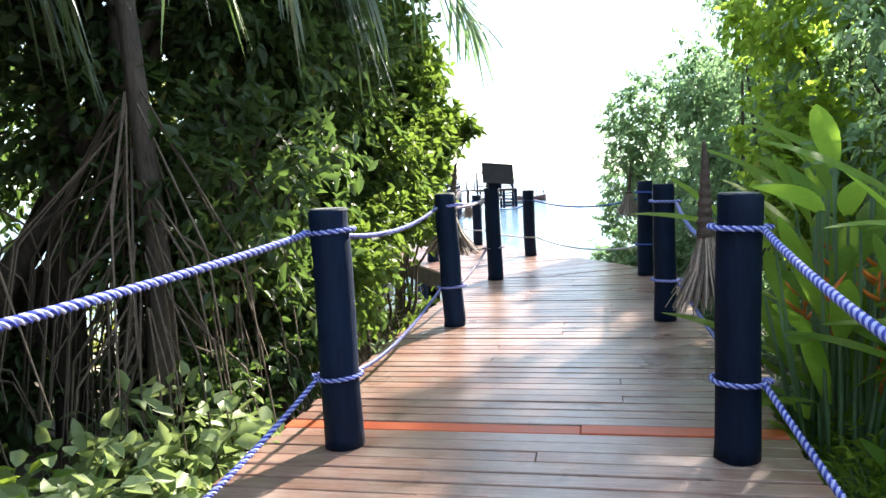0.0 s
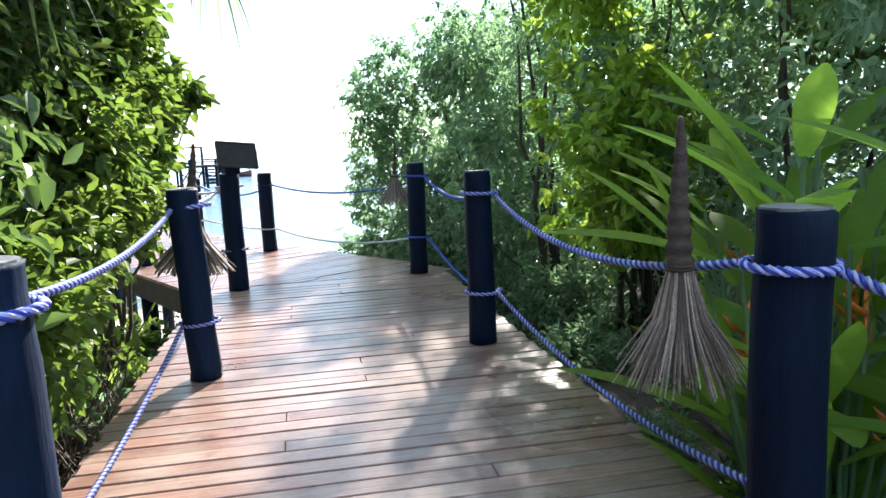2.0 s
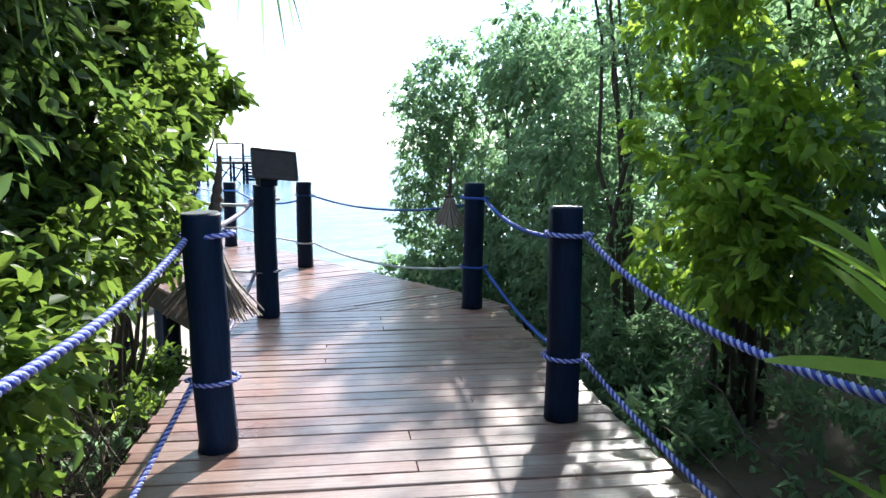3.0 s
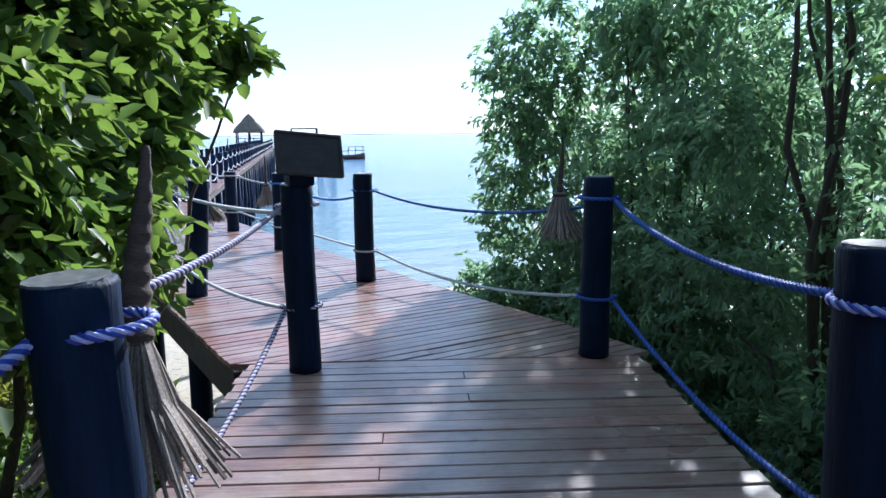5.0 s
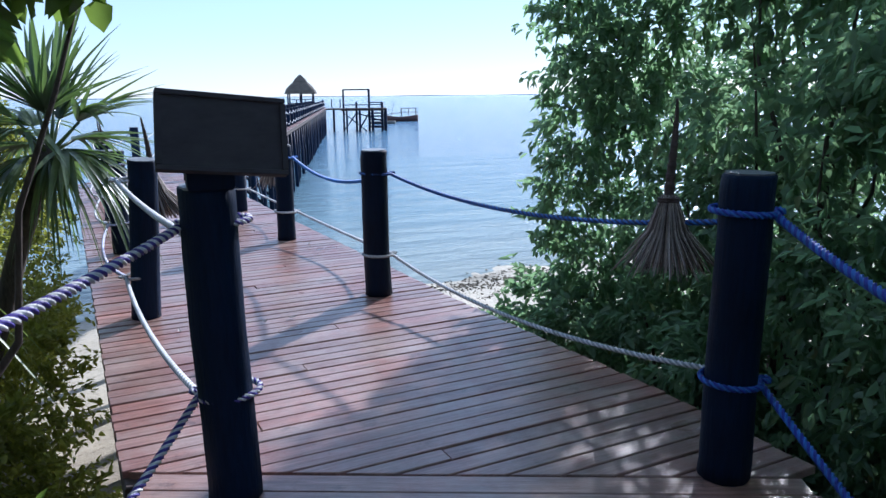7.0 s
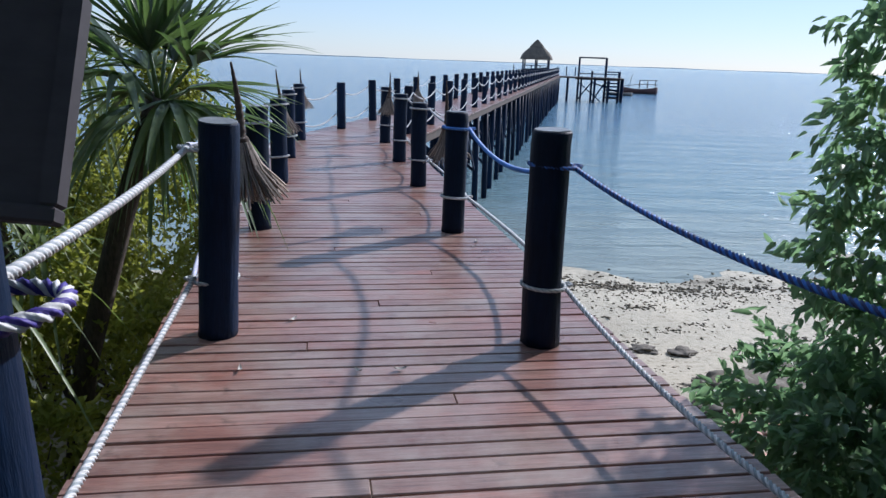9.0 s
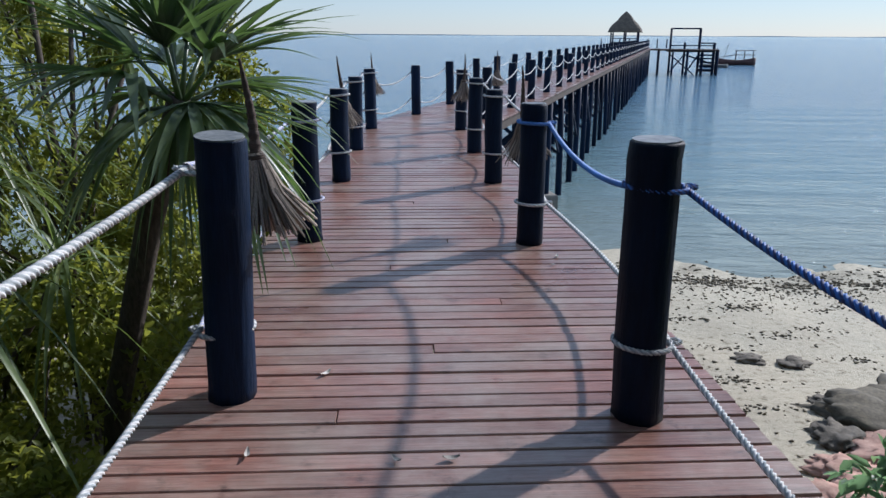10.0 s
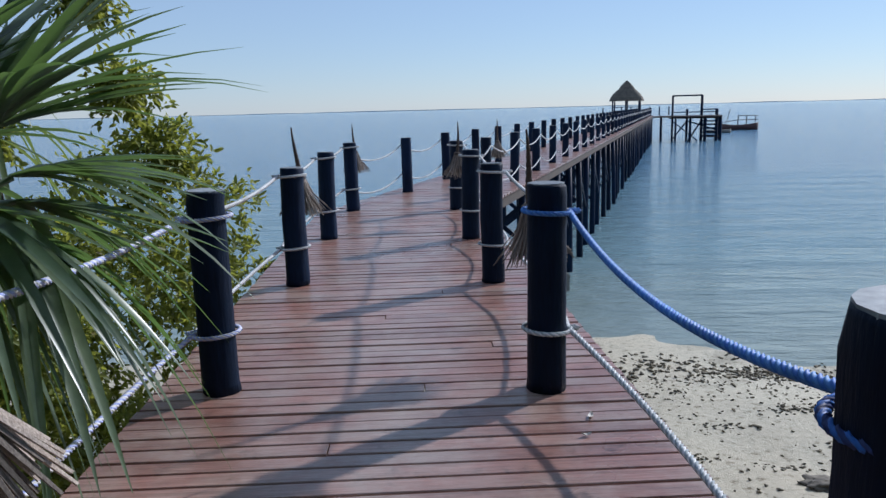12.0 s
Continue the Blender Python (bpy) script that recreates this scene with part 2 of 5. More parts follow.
def ground_material():
    m = bpy.data.materials.new("sand_and_soil")
    m.use_nodes = True
    nt = m.node_tree
    bsdf = nt.nodes["Principled BSDF"]
    geo = nt.nodes.new("ShaderNodeNewGeometry")
    sep = nt.nodes.new("ShaderNodeSeparateXYZ")
    nt.links.new(geo.outputs["Position"], sep.inputs[0])
    wob = noise_tex(nt, 0.7, 5, 0.65)
    add = nt.nodes.new("ShaderNodeMath")
    add.operation = "MULTIPLY_ADD"
    nt.links.new(wob, add.inputs[0])
    add.inputs[1].default_value = 1.0
    nt.links.new(sep.outputs[2], add.inputs[2])
    mr = nt.nodes.new("ShaderNodeMapRange")
    mr.inputs["From Min"].default_value, mr.inputs["From Max"].default_value = -2.75, -0.9
    nt.links.new(add.outputs[0], mr.inputs["Value"])
    zone = ramp(nt, mr.outputs[0], [(0.0, (0.20, 0.18, 0.13)), (0.10, (0.52, 0.475, 0.365)), (0.40, (0.50, 0.435, 0.32)), (0.62, (0.10, 0.075, 0.05))])
    fleck = noise_tex(nt, 9, 6, 0.75)
    col = mix(nt, "MULTIPLY", 1.0, zone, ramp(nt, fleck, [(0.335, (0.30, 0.27, 0.19)), (0.44, (0.92,) * 3), (0.7, (1.12,) * 3)]))
    grit = noise_tex(nt, 120, 3, 0.7)
    col = mix(nt, "MULTIPLY", 1.0, col, ramp(nt, grit, [(0.3, (0.75,) * 3), (0.7, (1.15,) * 3)]))
    nt.links.new(col, bsdf.inputs["Base Color"])
    bsdf.inputs["Roughness"].default_value = 0.85
    b = nt.nodes.new("ShaderNodeBump")
    b.inputs["Strength"].default_value, b.inputs["Distance"].default_value = 0.6, 0.04
    nt.links.new(fleck, b.inputs["Height"])
    nt.links.new(b.outputs[0], bsdf.inputs["Normal"])
    return m


def sea_material():
    m = bpy.data.materials.new("sea_water")
    m.use_nodes = True
    nt = m.node_tree
    bsdf = nt.nodes["Principled BSDF"]
    geo = nt.nodes.new("ShaderNodeNewGeometry")
    sep = nt.nodes.new("ShaderNodeSeparateXYZ")
    nt.links.new(geo.outputs["Position"], sep.inputs[0])
    wide = noise_tex(nt, 0.05, 3, 0.5, (1, 2.5, 1))
    add = nt.nodes.new("ShaderNodeMath")
    add.operation = "MULTIPLY_ADD"
    nt.links.new(wide, add.inputs[0])
    add.inputs[1].default_value = 14.0
    nt.links.new(sep.outputs[1], add.inputs[2])
    mr = nt.nodes.new("ShaderNodeMapRange")
    mr.inputs["From Min"].default_value, mr.inputs["From Max"].default_value = 29.0, 75.0
    nt.links.new(add.outputs[0], mr.inputs["Value"])
    col = ramp(nt, mr.outputs[0], [(0.0, (0.26, 0.30, 0.27)), (0.25, (0.17, 0.27, 0.30)), (1.0, (0.095, 0.20, 0.30))])
    nt.links.new(col, bsdf.inputs["Base Color"])
    bsdf.inputs["Roughness"].default_value = 0.11
    bsdf.inputs["IOR"].default_value = 1.33
    small = noise_tex(nt, 2.2, 4, 0.6, (0.5, 1.6, 1))
    big = noise_tex(nt, 0.35, 3, 0.5, (0.4, 1.8, 1))
    b1 = nt.nodes.new("ShaderNodeBump")
    b1.inputs["Strength"].default_value, b1.inputs["Distance"].default_value = 1.0, 0.14
    nt.links.new(small, b1.inputs["Height"])
    b2 = nt.nodes.new("ShaderNodeBump")
    b2.inputs["Strength"].default_value, b2.inputs["Distance"].default_value = 0.7, 0.42
    nt.links.new(big, b2.inputs["Height"])
    nt.links.new(b1.outputs[0], b2.inputs["Normal"])
    nt.links.new(b2.outputs[0], bsdf.inputs["Normal"])
    return m


# ---- mesh helpers ----
def mesh_from(name, verts, faces, mats, mat_index=None, smooth=False):
    me = bpy.data.meshes.new(name)
    me.from_pydata([tuple(v) for v in verts], [], faces)
    for m in mats:
        me.materials.append(m)
    if mat_index is not None:
        me.polygons.foreach_set("material_index", mat_index)
    if smooth:
        me.polygons.foreach_set("use_smooth", [True] * len(me.polygons))
    me.update()
    return me


def part(name, me, parent, label="", m=None):
    """One mesh object under a thing or a part."""
    ob = new(name, me)
    ob.parent = parent
    if m is not None:
        ob.matrix_basis = m
    if label:
        ob["label"] = label
    return ob


class Build:
    """Collects tubes and boxes into one mesh."""

    def __init__(self):
        self.v, self.f = [], []

    def box(self, m, sx, sy, sz, chamfer=0.006):
        """A box centred on m, its upright and long edges eased."""
        n = len(self.v)
        c = min(chamfer, sx / 3, sy / 3, sz / 3)
        for z, k in ((-sz / 2, c), (-sz / 2 + c, 0), (sz / 2 - c, 0), (sz / 2, c)):
            for x, y in ((-1, -1), (1, -1), (1, 1), (-1, 1)):
                self.v.append(m @ Vector((x * (sx / 2 - k), y * (sy / 2 - k), z)))
        for r in range(3):
            for i in range(4):
                j = (i + 1) % 4
                self.f.append((n + 4 * r + i, n + 4 * r + j, n + 4 * r + 4 + j, n + 4 * r + 4 + i))
        self.f.append((n + 3, n + 2, n + 1, n))
        self.f.append((n + 12, n + 13, n + 14, n + 15))
        return self

    def beam(self, a, b, w, h):
        a, b = Vector(a), Vector(b)
        d = b - a
        side = d.cross(Vector((0, 0, 1)))
        side = side.normalized() if side.length > 1e-6 else Vector((1, 0, 0))
        up = side.cross(d.normalized())
        m = Matrix((( d.normalized().x, side.x, up.x, 0), (d.normalized().y, side.y, up.y, 0), (d.normalized().z, side.z, up.z, 0), (0, 0, 0, 1)))
        return self.box(Matrix.Translation((a + b) / 2) @ m, d.length, w, h)

    def tube(self, pts, radii, sides=6, wob=0.0, rng=None):
        n0, pts = len(self.v), [Vector(p) for p in pts]
        if isinstance(radii, (int, float)):
            radii = [radii] * len(pts)
        ref = Vector((0.31, 0.17, 0.93))
        for i, p in enumerate(pts):
            t = (pts[min(i + 1, len(pts) - 1)] - pts[max(i - 1, 0)]).normalized()
            if abs(t.dot(ref)) > 0.95:
                ref = Vector((0.93, 0.31, 0.17))
            a = t.cross(ref).normalized()
            b = t.cross(a)
            for k in range(sides):
                q = 2 * math.pi * k / sides
                r = radii[i] * (1 + (rng.uniform(-wob, wob) if wob else 0))
                self.v.append(p + r * (math.cos(q) * a + math.sin(q) * b))
        for i in range(len(pts) - 1):
            for k in range(sides):
                k2 = (k + 1) % sides
                self.f.append((n0 + i * sides + k, n0 + i * sides + k2, n0 + (i + 1) * sides + k2, n0 + (i + 1) * sides + k))
        self.f.append(tuple(n0 + k for k in reversed(range(sides))))
        self.f.append(tuple(n0 + (len(pts) - 1) * sides + k for k in range(sides)))
        return self

    def mesh(self, name, mat, smooth=False):
        return mesh_from(name, self.v, self.f, [mat], None, smooth)


def quads_mesh(name, verts, nv, quads, mat, smooth=True):
    """A mesh of many equal pieces: verts (n * nv, 3), quads: index quads within a piece."""
    n = len(verts) // nv
    q = np.asarray(quads)
    idx = (np.arange(n)[:, None, None] * nv + q[None]).reshape(-1)
    me = bpy.data.meshes.new(name)
    me.vertices.add(len(verts))
    me.vertices.foreach_set("co", np.ascontiguousarray(verts, dtype=np.float32).reshape(-1))
    me.loops.add(len(idx))
    me.loops.foreach_set("vertex_index", idx.astype(np.int32))
    nf = len(idx) // 4
    me.polygons.add(nf)
    me.polygons.foreach_set("loop_start", (np.arange(nf) * 4).astype(np.int32))
    me.polygons.foreach_set("loop_total", np.full(nf, 4, dtype=np.int32))
    me.materials.append(mat)
    me.update(calc_edges=True)
    me.validate()
    if smooth:
        me.polygons.foreach_set("use_smooth", [True] * nf)
    return me


def unit(a):
    return a / np.maximum(np.linalg.norm(a, axis=-1, keepdims=True), 1e-9)


def leaves(name, pos, out, length, width, mat, rng, droop=0.35, fold=0.25, up=0.7):
    """Folded pointed leaves at pos that grow along out, bent down, with their faces mostly to the sky."""
    n = len(pos)
    d = unit(out + rng.normal(0, 0.55, (n, 3)) - np.array([0, 0, droop]))
    nr = unit(np.array([0, 0, up]) + 0.5 * out + rng.normal(0, 0.5, (n, 3)))
    s = unit(np.cross(d, nr))
    nr = np.cross(s, d)
    L = (length * rng.uniform(0.55, 1.25, n))[:, None]
    W = (width * rng.uniform(0.7, 1.2, n))[:, None]
    v = np.empty((n, 6, 3))
    v[:, 0] = pos
    v[:, 1] = pos + d * L * 0.32 - s * W * 0.5 + nr * W * fold
    v[:, 2] = pos + d * L * 0.70 - s * W * 0.38 + nr * (W * fold * 0.6 - L * 0.05)
    v[:, 3] = pos + d * L - nr * L * 0.16
    v[:, 4] = pos + d * L * 0.70 + s * W * 0.38 + nr * (W * fold * 0.6 - L * 0.05)
    v[:, 5] = pos + d * L * 0.32 + s * W * 0.5 + nr * W * fold
    return quads_mesh(name, v.reshape(-1, 3), 6, [(0, 1, 2, 3), (0, 3, 4, 5)], mat, False)


def straps(name, pos, direc, length, width, mat, rng, sag=0.5, seg=5):
    """Long narrow leaves that bend down under their weight."""
    n = len(pos)
    d = unit(direc)
    side = unit(np.cross(d, np.array([0.0, 0.0, 1.0]) + rng.normal(0, 0.05, (n, 3))))
    L = (length * rng.uniform(0.7, 1.15, n))[:, None]
    W = (width * rng.uniform(0.7, 1.2, n))[:, None]
    g = (sag * rng.uniform(0.3, 1.5, n))[:, None]
    v = np.empty((n, (seg + 1) * 3, 3))
    for i in range(seg + 1):
        k = i / seg
        c = pos + d * L * k
        c[:, 2] -= (g * L)[:, 0] * k * k
        w = W * (1 - k ** 2.2) * (0.55 + 0.45 * min(1, 4 * k)) + 0.002
        up = unit(np.cross(side, d))
        v[:, 3 * i], v[:, 3 * i + 1], v[:, 3 * i + 2] = c - side * w / 2 + up * w * 0.22, c, c + side * w / 2 + up * w * 0.22
    quads = []
    for i in range(seg):
        quads += [(3 * i, 3 * i + 1, 3 * i + 4, 3 * i + 3), (3 * i + 1, 3 * i + 2, 3 * i + 5, 3 * i + 4)]
    return quads_mesh(name, v.reshape(-1, 3), (seg + 1) * 3, quads, mat)


def clump_points(rng, clumps, n, shell=0.55):
    """Leaf places on twigs that stick out of lumpy crowns: clumps are rows (x, y, z, r). Returns points and growing directions."""
    c = np.asarray(clumps)
    per = 11
    m = max(1, n // per)
    w = c[:, 3] ** 2
    k = rng.choice(len(c), m, p=w / w.sum())
    d = unit(rng.normal(0, 1, (m, 3)) + np.array([0, 0, 0.15]))
    r = c[k, 3]
    root = c[k, :3] + d * (r * (1 - shell) * rng.uniform(0.6, 1.1, m))[:, None]
    bend = unit(d + rng.normal(0, 0.45, (m, 3)))
    tip = root + bend * (r * rng.uniform(0.35, 0.95, m))[:, None]
    tip[:, 2] -= 0.12 * r
    q = rng.random((m, per)) ** 0.7
    pos = root[:, None] + (tip - root)[:, None] * q[..., None] + rng.normal(0, 0.022, (m, per, 3))
    out = unit(bend[:, None] + rng.normal(0, 0.35, (m, per, 3)))
    return pos.reshape(-1, 3), out.reshape(-1, 3)


U = Vector((0.4025, 0.9154, 0))      # along the first stretch
V = Vector((0.9154, -0.4025, 0))     # to its right


def at(u, v, z=0.0):
    p = U * u + V * v
    return (p.x, p.y, z)

# ---- ground and sea ----
def ground_height(x, y):
    base = float(np.interp(y, [-60, -5, 2, 6, 9, 12, 16, 20, 24.2, 32, 60, 150, 600, 4000], [3.0, 0.4, -0.30, -0.55, -1.1, -2.0, -2.5, -2.82, -3.1, -3.5, -4.6, -6.5, -9, -12]))
    near = 1.0 if y < 40 else 0.2
    bumpy = noise.noise((x * 0.35, y * 0.35, 0.3)) * 0.16 + noise.noise((x * 1.3, y * 1.3, 2.0)) * 0.05
    bank = 0.0
    if y < 24:                                     # the bank rises away from the walkway, under the trees
        v = V.x * x + V.y * y
        side = max(0.0, v - 3.0) if y < 11 else 0.0
        bank = min(1.4, 0.22 * side) + (min(0.7, 0.15 * max(0.0, -v - 2.5)) if y < 11 else 0.0)
    return base + near * bumpy + bank


def axis_steps(lo, hi, fine_lo, fine_hi, step):
    out, s, p = [], step, fine_lo
    while p > lo:
        out.append(p)
        p -= s
        s *= 1.35
    out = sorted(out) + [lo]
    out = sorted(set(out))
    p = fine_lo + step
    while p < fine_hi:
        out.append(p)
        p += step
    s = step
    while p < hi:
        out.append(p)
        p += s
        s *= 1.35
    return sorted(set(out)) + [hi]


def build_ground():
    xs, ys = axis_steps(-4200, 4200, -9, 17, 0.3), axis_steps(-4200, 4300, -4, 31, 0.3)
    v = [(x, y, ground_height(x, y)) for y in ys for x in xs]
    nx = len(xs)
    f = [(j * nx + i, j * nx + i + 1, (j + 1) * nx + i + 1, (j + 1) * nx + i) for j in range(len(ys) - 1) for i in range(nx - 1)]
    ob = new("ground", mesh_from("ground", v, f, [ground_material()], None, True))
    tagged(ob, "pale sandy beach running up into dark soil under trees", "ground", kind="structure")
    xs, ys = axis_steps(-4400, 4400, -10, 40, 2.5), axis_steps(18, 4400, 18, 60, 1.0)
    v = [(x, y, -3.1 + 0.015 * math.sin(2.1 * y + 0.5 * math.sin(0.6 * x)) * (1 if y < 60 else 0)) for y in ys for x in xs]
    nx = len(xs)
    f = [(j * nx + i, j * nx + i + 1, (j + 1) * nx + i + 1, (j + 1) * nx + i) for j in range(len(ys) - 1) for i in range(nx - 1)]
    ob = new("water", mesh_from("water", v, f, [sea_material()], None, True))
    tagged(ob, "calm light blue sea with small ripples", "sea", kind="structure")
    rng = random.Random(4)
    v, f = [], []
    for i in range(140):
        x = -2600 + i * 40
        h = 1.5 + 4 * abs(noise.noise((i * 0.11, 0.5, 0))) + rng.uniform(0, 0.8)
        v += [(x, 3900, -3.4), (x, 3900, -3.4 + h), (x, 4050, -3.4)]
        if i:
            a = 3 * i
            f += [(a - 3, a, a + 1, a - 2), (a - 2, a + 1, a + 2, a - 1)]
    # the haze of the distance is put into the shore's pale blue colour
    ob = new("backdrop", mesh_from("far_shore", v, f, [material("haze_tinted_far_shore", (0.42, 0.52, 0.60), (0.48, 0.57, 0.64), 0.9, 0.01, 0.002, bump=0)]))
    tagged(ob, "low shore on the horizon, tinted pale blue for distance haze", "far shore", kind="structure")


build_ground()

# ---- deck: plan of the three stretches ----
A_END = 10.33                                  # the first stretch ends here, along U
UB, VB = Vector((-0.090, 0.996, 0)), Vector((0.996, 0.090, 0))
UC, VC = Vector((0.2525, 0.9676, 0)), Vector((0.9676, -0.2525, 0))
C0 = Vector((2.33, 21.51, 0))                  # first jetty post on the seaward side of the bend
PITCH_A, PITCH_B = 0.133, 0.108         # board spacing of the first stretch, and of the rest


def clip_poly(poly, n, d):
    """The part of a flat polygon where n . p >= d."""
    out = []
    for i, p in enumerate(poly):
        q = poly[(i + 1) % len(poly)]
        a, b = n.dot(p) - d, n.dot(q) - d
        if a >= 0:
            out.append(p)
        if a * b < 0:
            out.append(p + (q - p) * (a / (a - b)))
    return out


def board_mesh(poly, thick=0.032, ease=0.004):
    """A deck board: a flat polygon with thickness and eased top edges."""
    n = len(poly)
    inner = []
    for i, p in enumerate(poly):
        a, b = (p - poly[i - 1]).normalized(), (poly[(i + 1) % n] - p).normalized()
        inner.append(p + Vector((-a.y - b.y, a.x + b.x, 0)).normalized() * ease)
    v = [p + Vector((0, 0, -thick)) for p in poly] + [p + Vector((0, 0, -ease)) for p in poly] + inner
    f = [tuple(reversed(range(n))), tuple(range(2 * n, 3 * n))]
    for r in (0, 1):
        f += [(r * n + i, r * n + (i + 1) % n, (r + 1) * n + (i + 1) % n, (r + 1) * n + i) for i in range(n)]
    return mesh_from("board", v, f, [M_DECK])


deck = new("boardwalk")
tagged(deck, "worn reddish brown timber boardwalk on dark beams", "boardwalk", kind="structure")
rng = random.Random(7)
JOINTS = {}


def lay_board(poly, mat=None):
    """A board at its own place: the mesh lies round its own middle, along local x."""
    if len(poly) < 3:
        return
    area = sum(poly[i].x * poly[(i + 1) % len(poly)].y - poly[(i + 1) % len(poly)].x * poly[i].y for i in range(len(poly)))
    if abs(area) < 0.02:
        return
    if area < 0:
        poly = poly[::-1]
    mid = sum(poly, Vector((0, 0, 0))) / len(poly)
    edges = [(poly[(i + 1) % len(poly)] - p) for i, p in enumerate(poly)]
    long = max(edges, key=lambda e: e.length)
    ang = math.atan2(long.y, long.x)
    if abs(ang) > math.pi / 2:
        ang += math.pi
    back = Matrix.Rotation(-ang, 4, "Z")
    local = [back @ (p - mid) for p in poly]
    key = tuple(round(c, 3) for p in local for c in (p.x, p.y)) + ((mat.name,) if mat else ())
    if key not in JOINTS:
        JOINTS[key] = board_mesh(local)
        if mat:
            JOINTS[key].materials[0] = mat
    m = Matrix.Translation(mid + Vector((0, 0, rng.uniform(-0.005, 0.002)))) @ Matrix.Rotation(ang, 4, "Z") @ Matrix.Rotation(rng.uniform(-0.018, 0.018), 4, "X")
    part("board", JOINTS[key], deck, "", m)


def strip(u, ua, va, lo, hi, w, org=Vector((0, 0, 0))):
    return [org + ua * (u - w / 2) + va * lo, org + ua * (u - w / 2) + va * hi, org + ua * (u + w / 2) + va * hi, org + ua * (u + w / 2) + va * lo]


def lay_stretch_a():
    k, u = 0, A_END - PITCH_A / 2
    while u > -3.2:
        w = PITCH_A - rng.uniform(0.010, 0.016)
        lo, hi = -1.28 - 0.012 * (k % 3), 1.32 + 0.015 * (k % 2)
        red = abs(u - 4.38) < PITCH_A / 2
        paint = M_RED if red else M_GREYDECK
        if k % 7 in (2, 5) or red:
            cut = (0.12, -0.35, 0.55)[(k // 7) % 3] if not red else 0.32
            lay_board(strip(u, U, V, lo, cut - 0.002, w), paint)
            lay_board(strip(u, U, V, cut + 0.002, hi, w), paint)
        else:
            lay_board(strip(u, U, V, lo, hi, w), paint)
        u -= PITCH_A
        k += 1


def edge_b(y):
    """Left and right edge of the second stretch at y."""
    return 2.90 - 0.086 * (y - 9.75), float(np.interp(y, [8.7, 9.7, 11.8, 16.1, 22.0], [5.50, 5.42, 5.13, 4.68, 4.12]))


B_CUT_N = (UB + UC).normalized()
B_CUT_D = B_CUT_N.dot(Vector((3.1, 21.6, 0)))


def lay_stretch_b():
    k, w = 0, PITCH_B - 0.013
    n_a = Vector((U.x, U.y, 0))
    y = 8.55
    while y < 22.3:
        l, r = edge_b(y)
        c = Vector((3.9, y, 0))
        lo, hi = (l - 3.9) / VB.x + (-0.004 * (k % 3)), (r - 3.9) / VB.x + 0.005 * (k % 2)
        pieces = [(lo, hi)]
        if k % 6 == 4:
            cut = (-0.1, 0.25, -0.45)[(k // 6) % 3]
            pieces = [(lo, cut - 0.002), (cut + 0.002, hi)]
        for a, b in pieces:
            poly = strip(0, UB, VB, a, b, w, c)
            poly = clip_poly(poly, n_a, A_END + 0.006)
            if len(poly) > 2:
                poly = clip_poly(poly, -B_CUT_N, -B_CUT_D + 0.004)
            lay_board(poly)
        y += PITCH_B
        k += 1


def lay_stretch_c():
    """The jetty: single boards near, the rest in one piece."""
    w, s, k = PITCH_B - 0.010, -1.3, 0
    while s < 6.5:
        poly = clip_poly(strip(s, UC, VC, -0.33 - 0.012 * (k % 3), 1.72 + 0.012 * (k % 2), w, C0), B_CUT_N, B_CUT_D + 0.004)
        lay_board(poly)
        s += PITCH_B
        k += 1
    b = Build()
    ang = math.atan2(VC.y, VC.x)
    while s < 84.0:
        c = C0 + UC * s + VC * 0.70
        b.box(Matrix.Translation((c.x, c.y, -0.016 + 0.003 * math.sin(7 * k))) @ Matrix.Rotation(ang, 4, "Z"), 2.05, w, 0.032, 0.004)
        s += PITCH_B
        k += 1
    me = b.mesh("far_boards", deck_material("far_deck_wood", "island"))
    tagged(part("far_boards", me, deck, "reddish brown boards of the long jetty"), kind="stuff")


def beam(a, b, w=0.07, h=0.16):
    part("beam", Build().beam(a, b, w, h).mesh("beam", M_BEAM), deck)


def lay_beams():
    for v in (-1.17, -0.4, 0.45, 1.25):
        beam(at(-3.2, v, -0.115), at(A_END, v, -0.115))
    for dl in (0.08, 0.8, 1.6, -0.10):
        y0, y1 = 9.9 if 0 < dl < 0.5 else 9.4, 21.7
        x0, x1 = (edge_b(y0)[0] + dl, edge_b(y1)[0] + dl * 0.9) if dl > 0 else (edge_b(y0)[1] + dl, edge_b(y1)[1] + dl)
        beam((x0, y0, -0.115), (x1, y1, -0.115))
    beam((edge_b(9.95)[0] + 0.02, 9.95, -0.165), (edge_b(21.4)[0] + 0.02, 21.4, -0.165), 0.05, 0.26)
    beam(at(A_END - 0.05, -1.2, -0.125), at(A_END - 0.05, 1.3, -0.125), 0.08, 0.15)
    for off in (-0.26, 0.70, 1.64):
        beam(C0 + UC * 0.1 + VC * off + Vector((0, 0, -0.125)), C0 + UC * 84 + VC * off + Vector((0, 0, -0.125)), 0.10, 0.18)
    for u in (0.5, 3.6, 6.7, 9.9):
        for v in (-0.95, 1.05):
            x, y, _ = at(u, v)
            g = ground_height(x, y)
            part("pile", Build().tube([(x, y, -0.19), (x, y, g - 0.3)], [0.10, 0.11], 12).mesh("pile", M_POST, True), deck)
    for y in (10.9, 12.3, 14.7, 17.0, 19.2):
        l, r = edge_b(y)
        for x in (l + 0.28, r - 0.30):
            part("pile", Build().tube([(x, y, -0.19), (x, y, ground_height(x, y) - 0.3)], [0.10, 0.11], 12).mesh("pile", M_POST, True), deck)


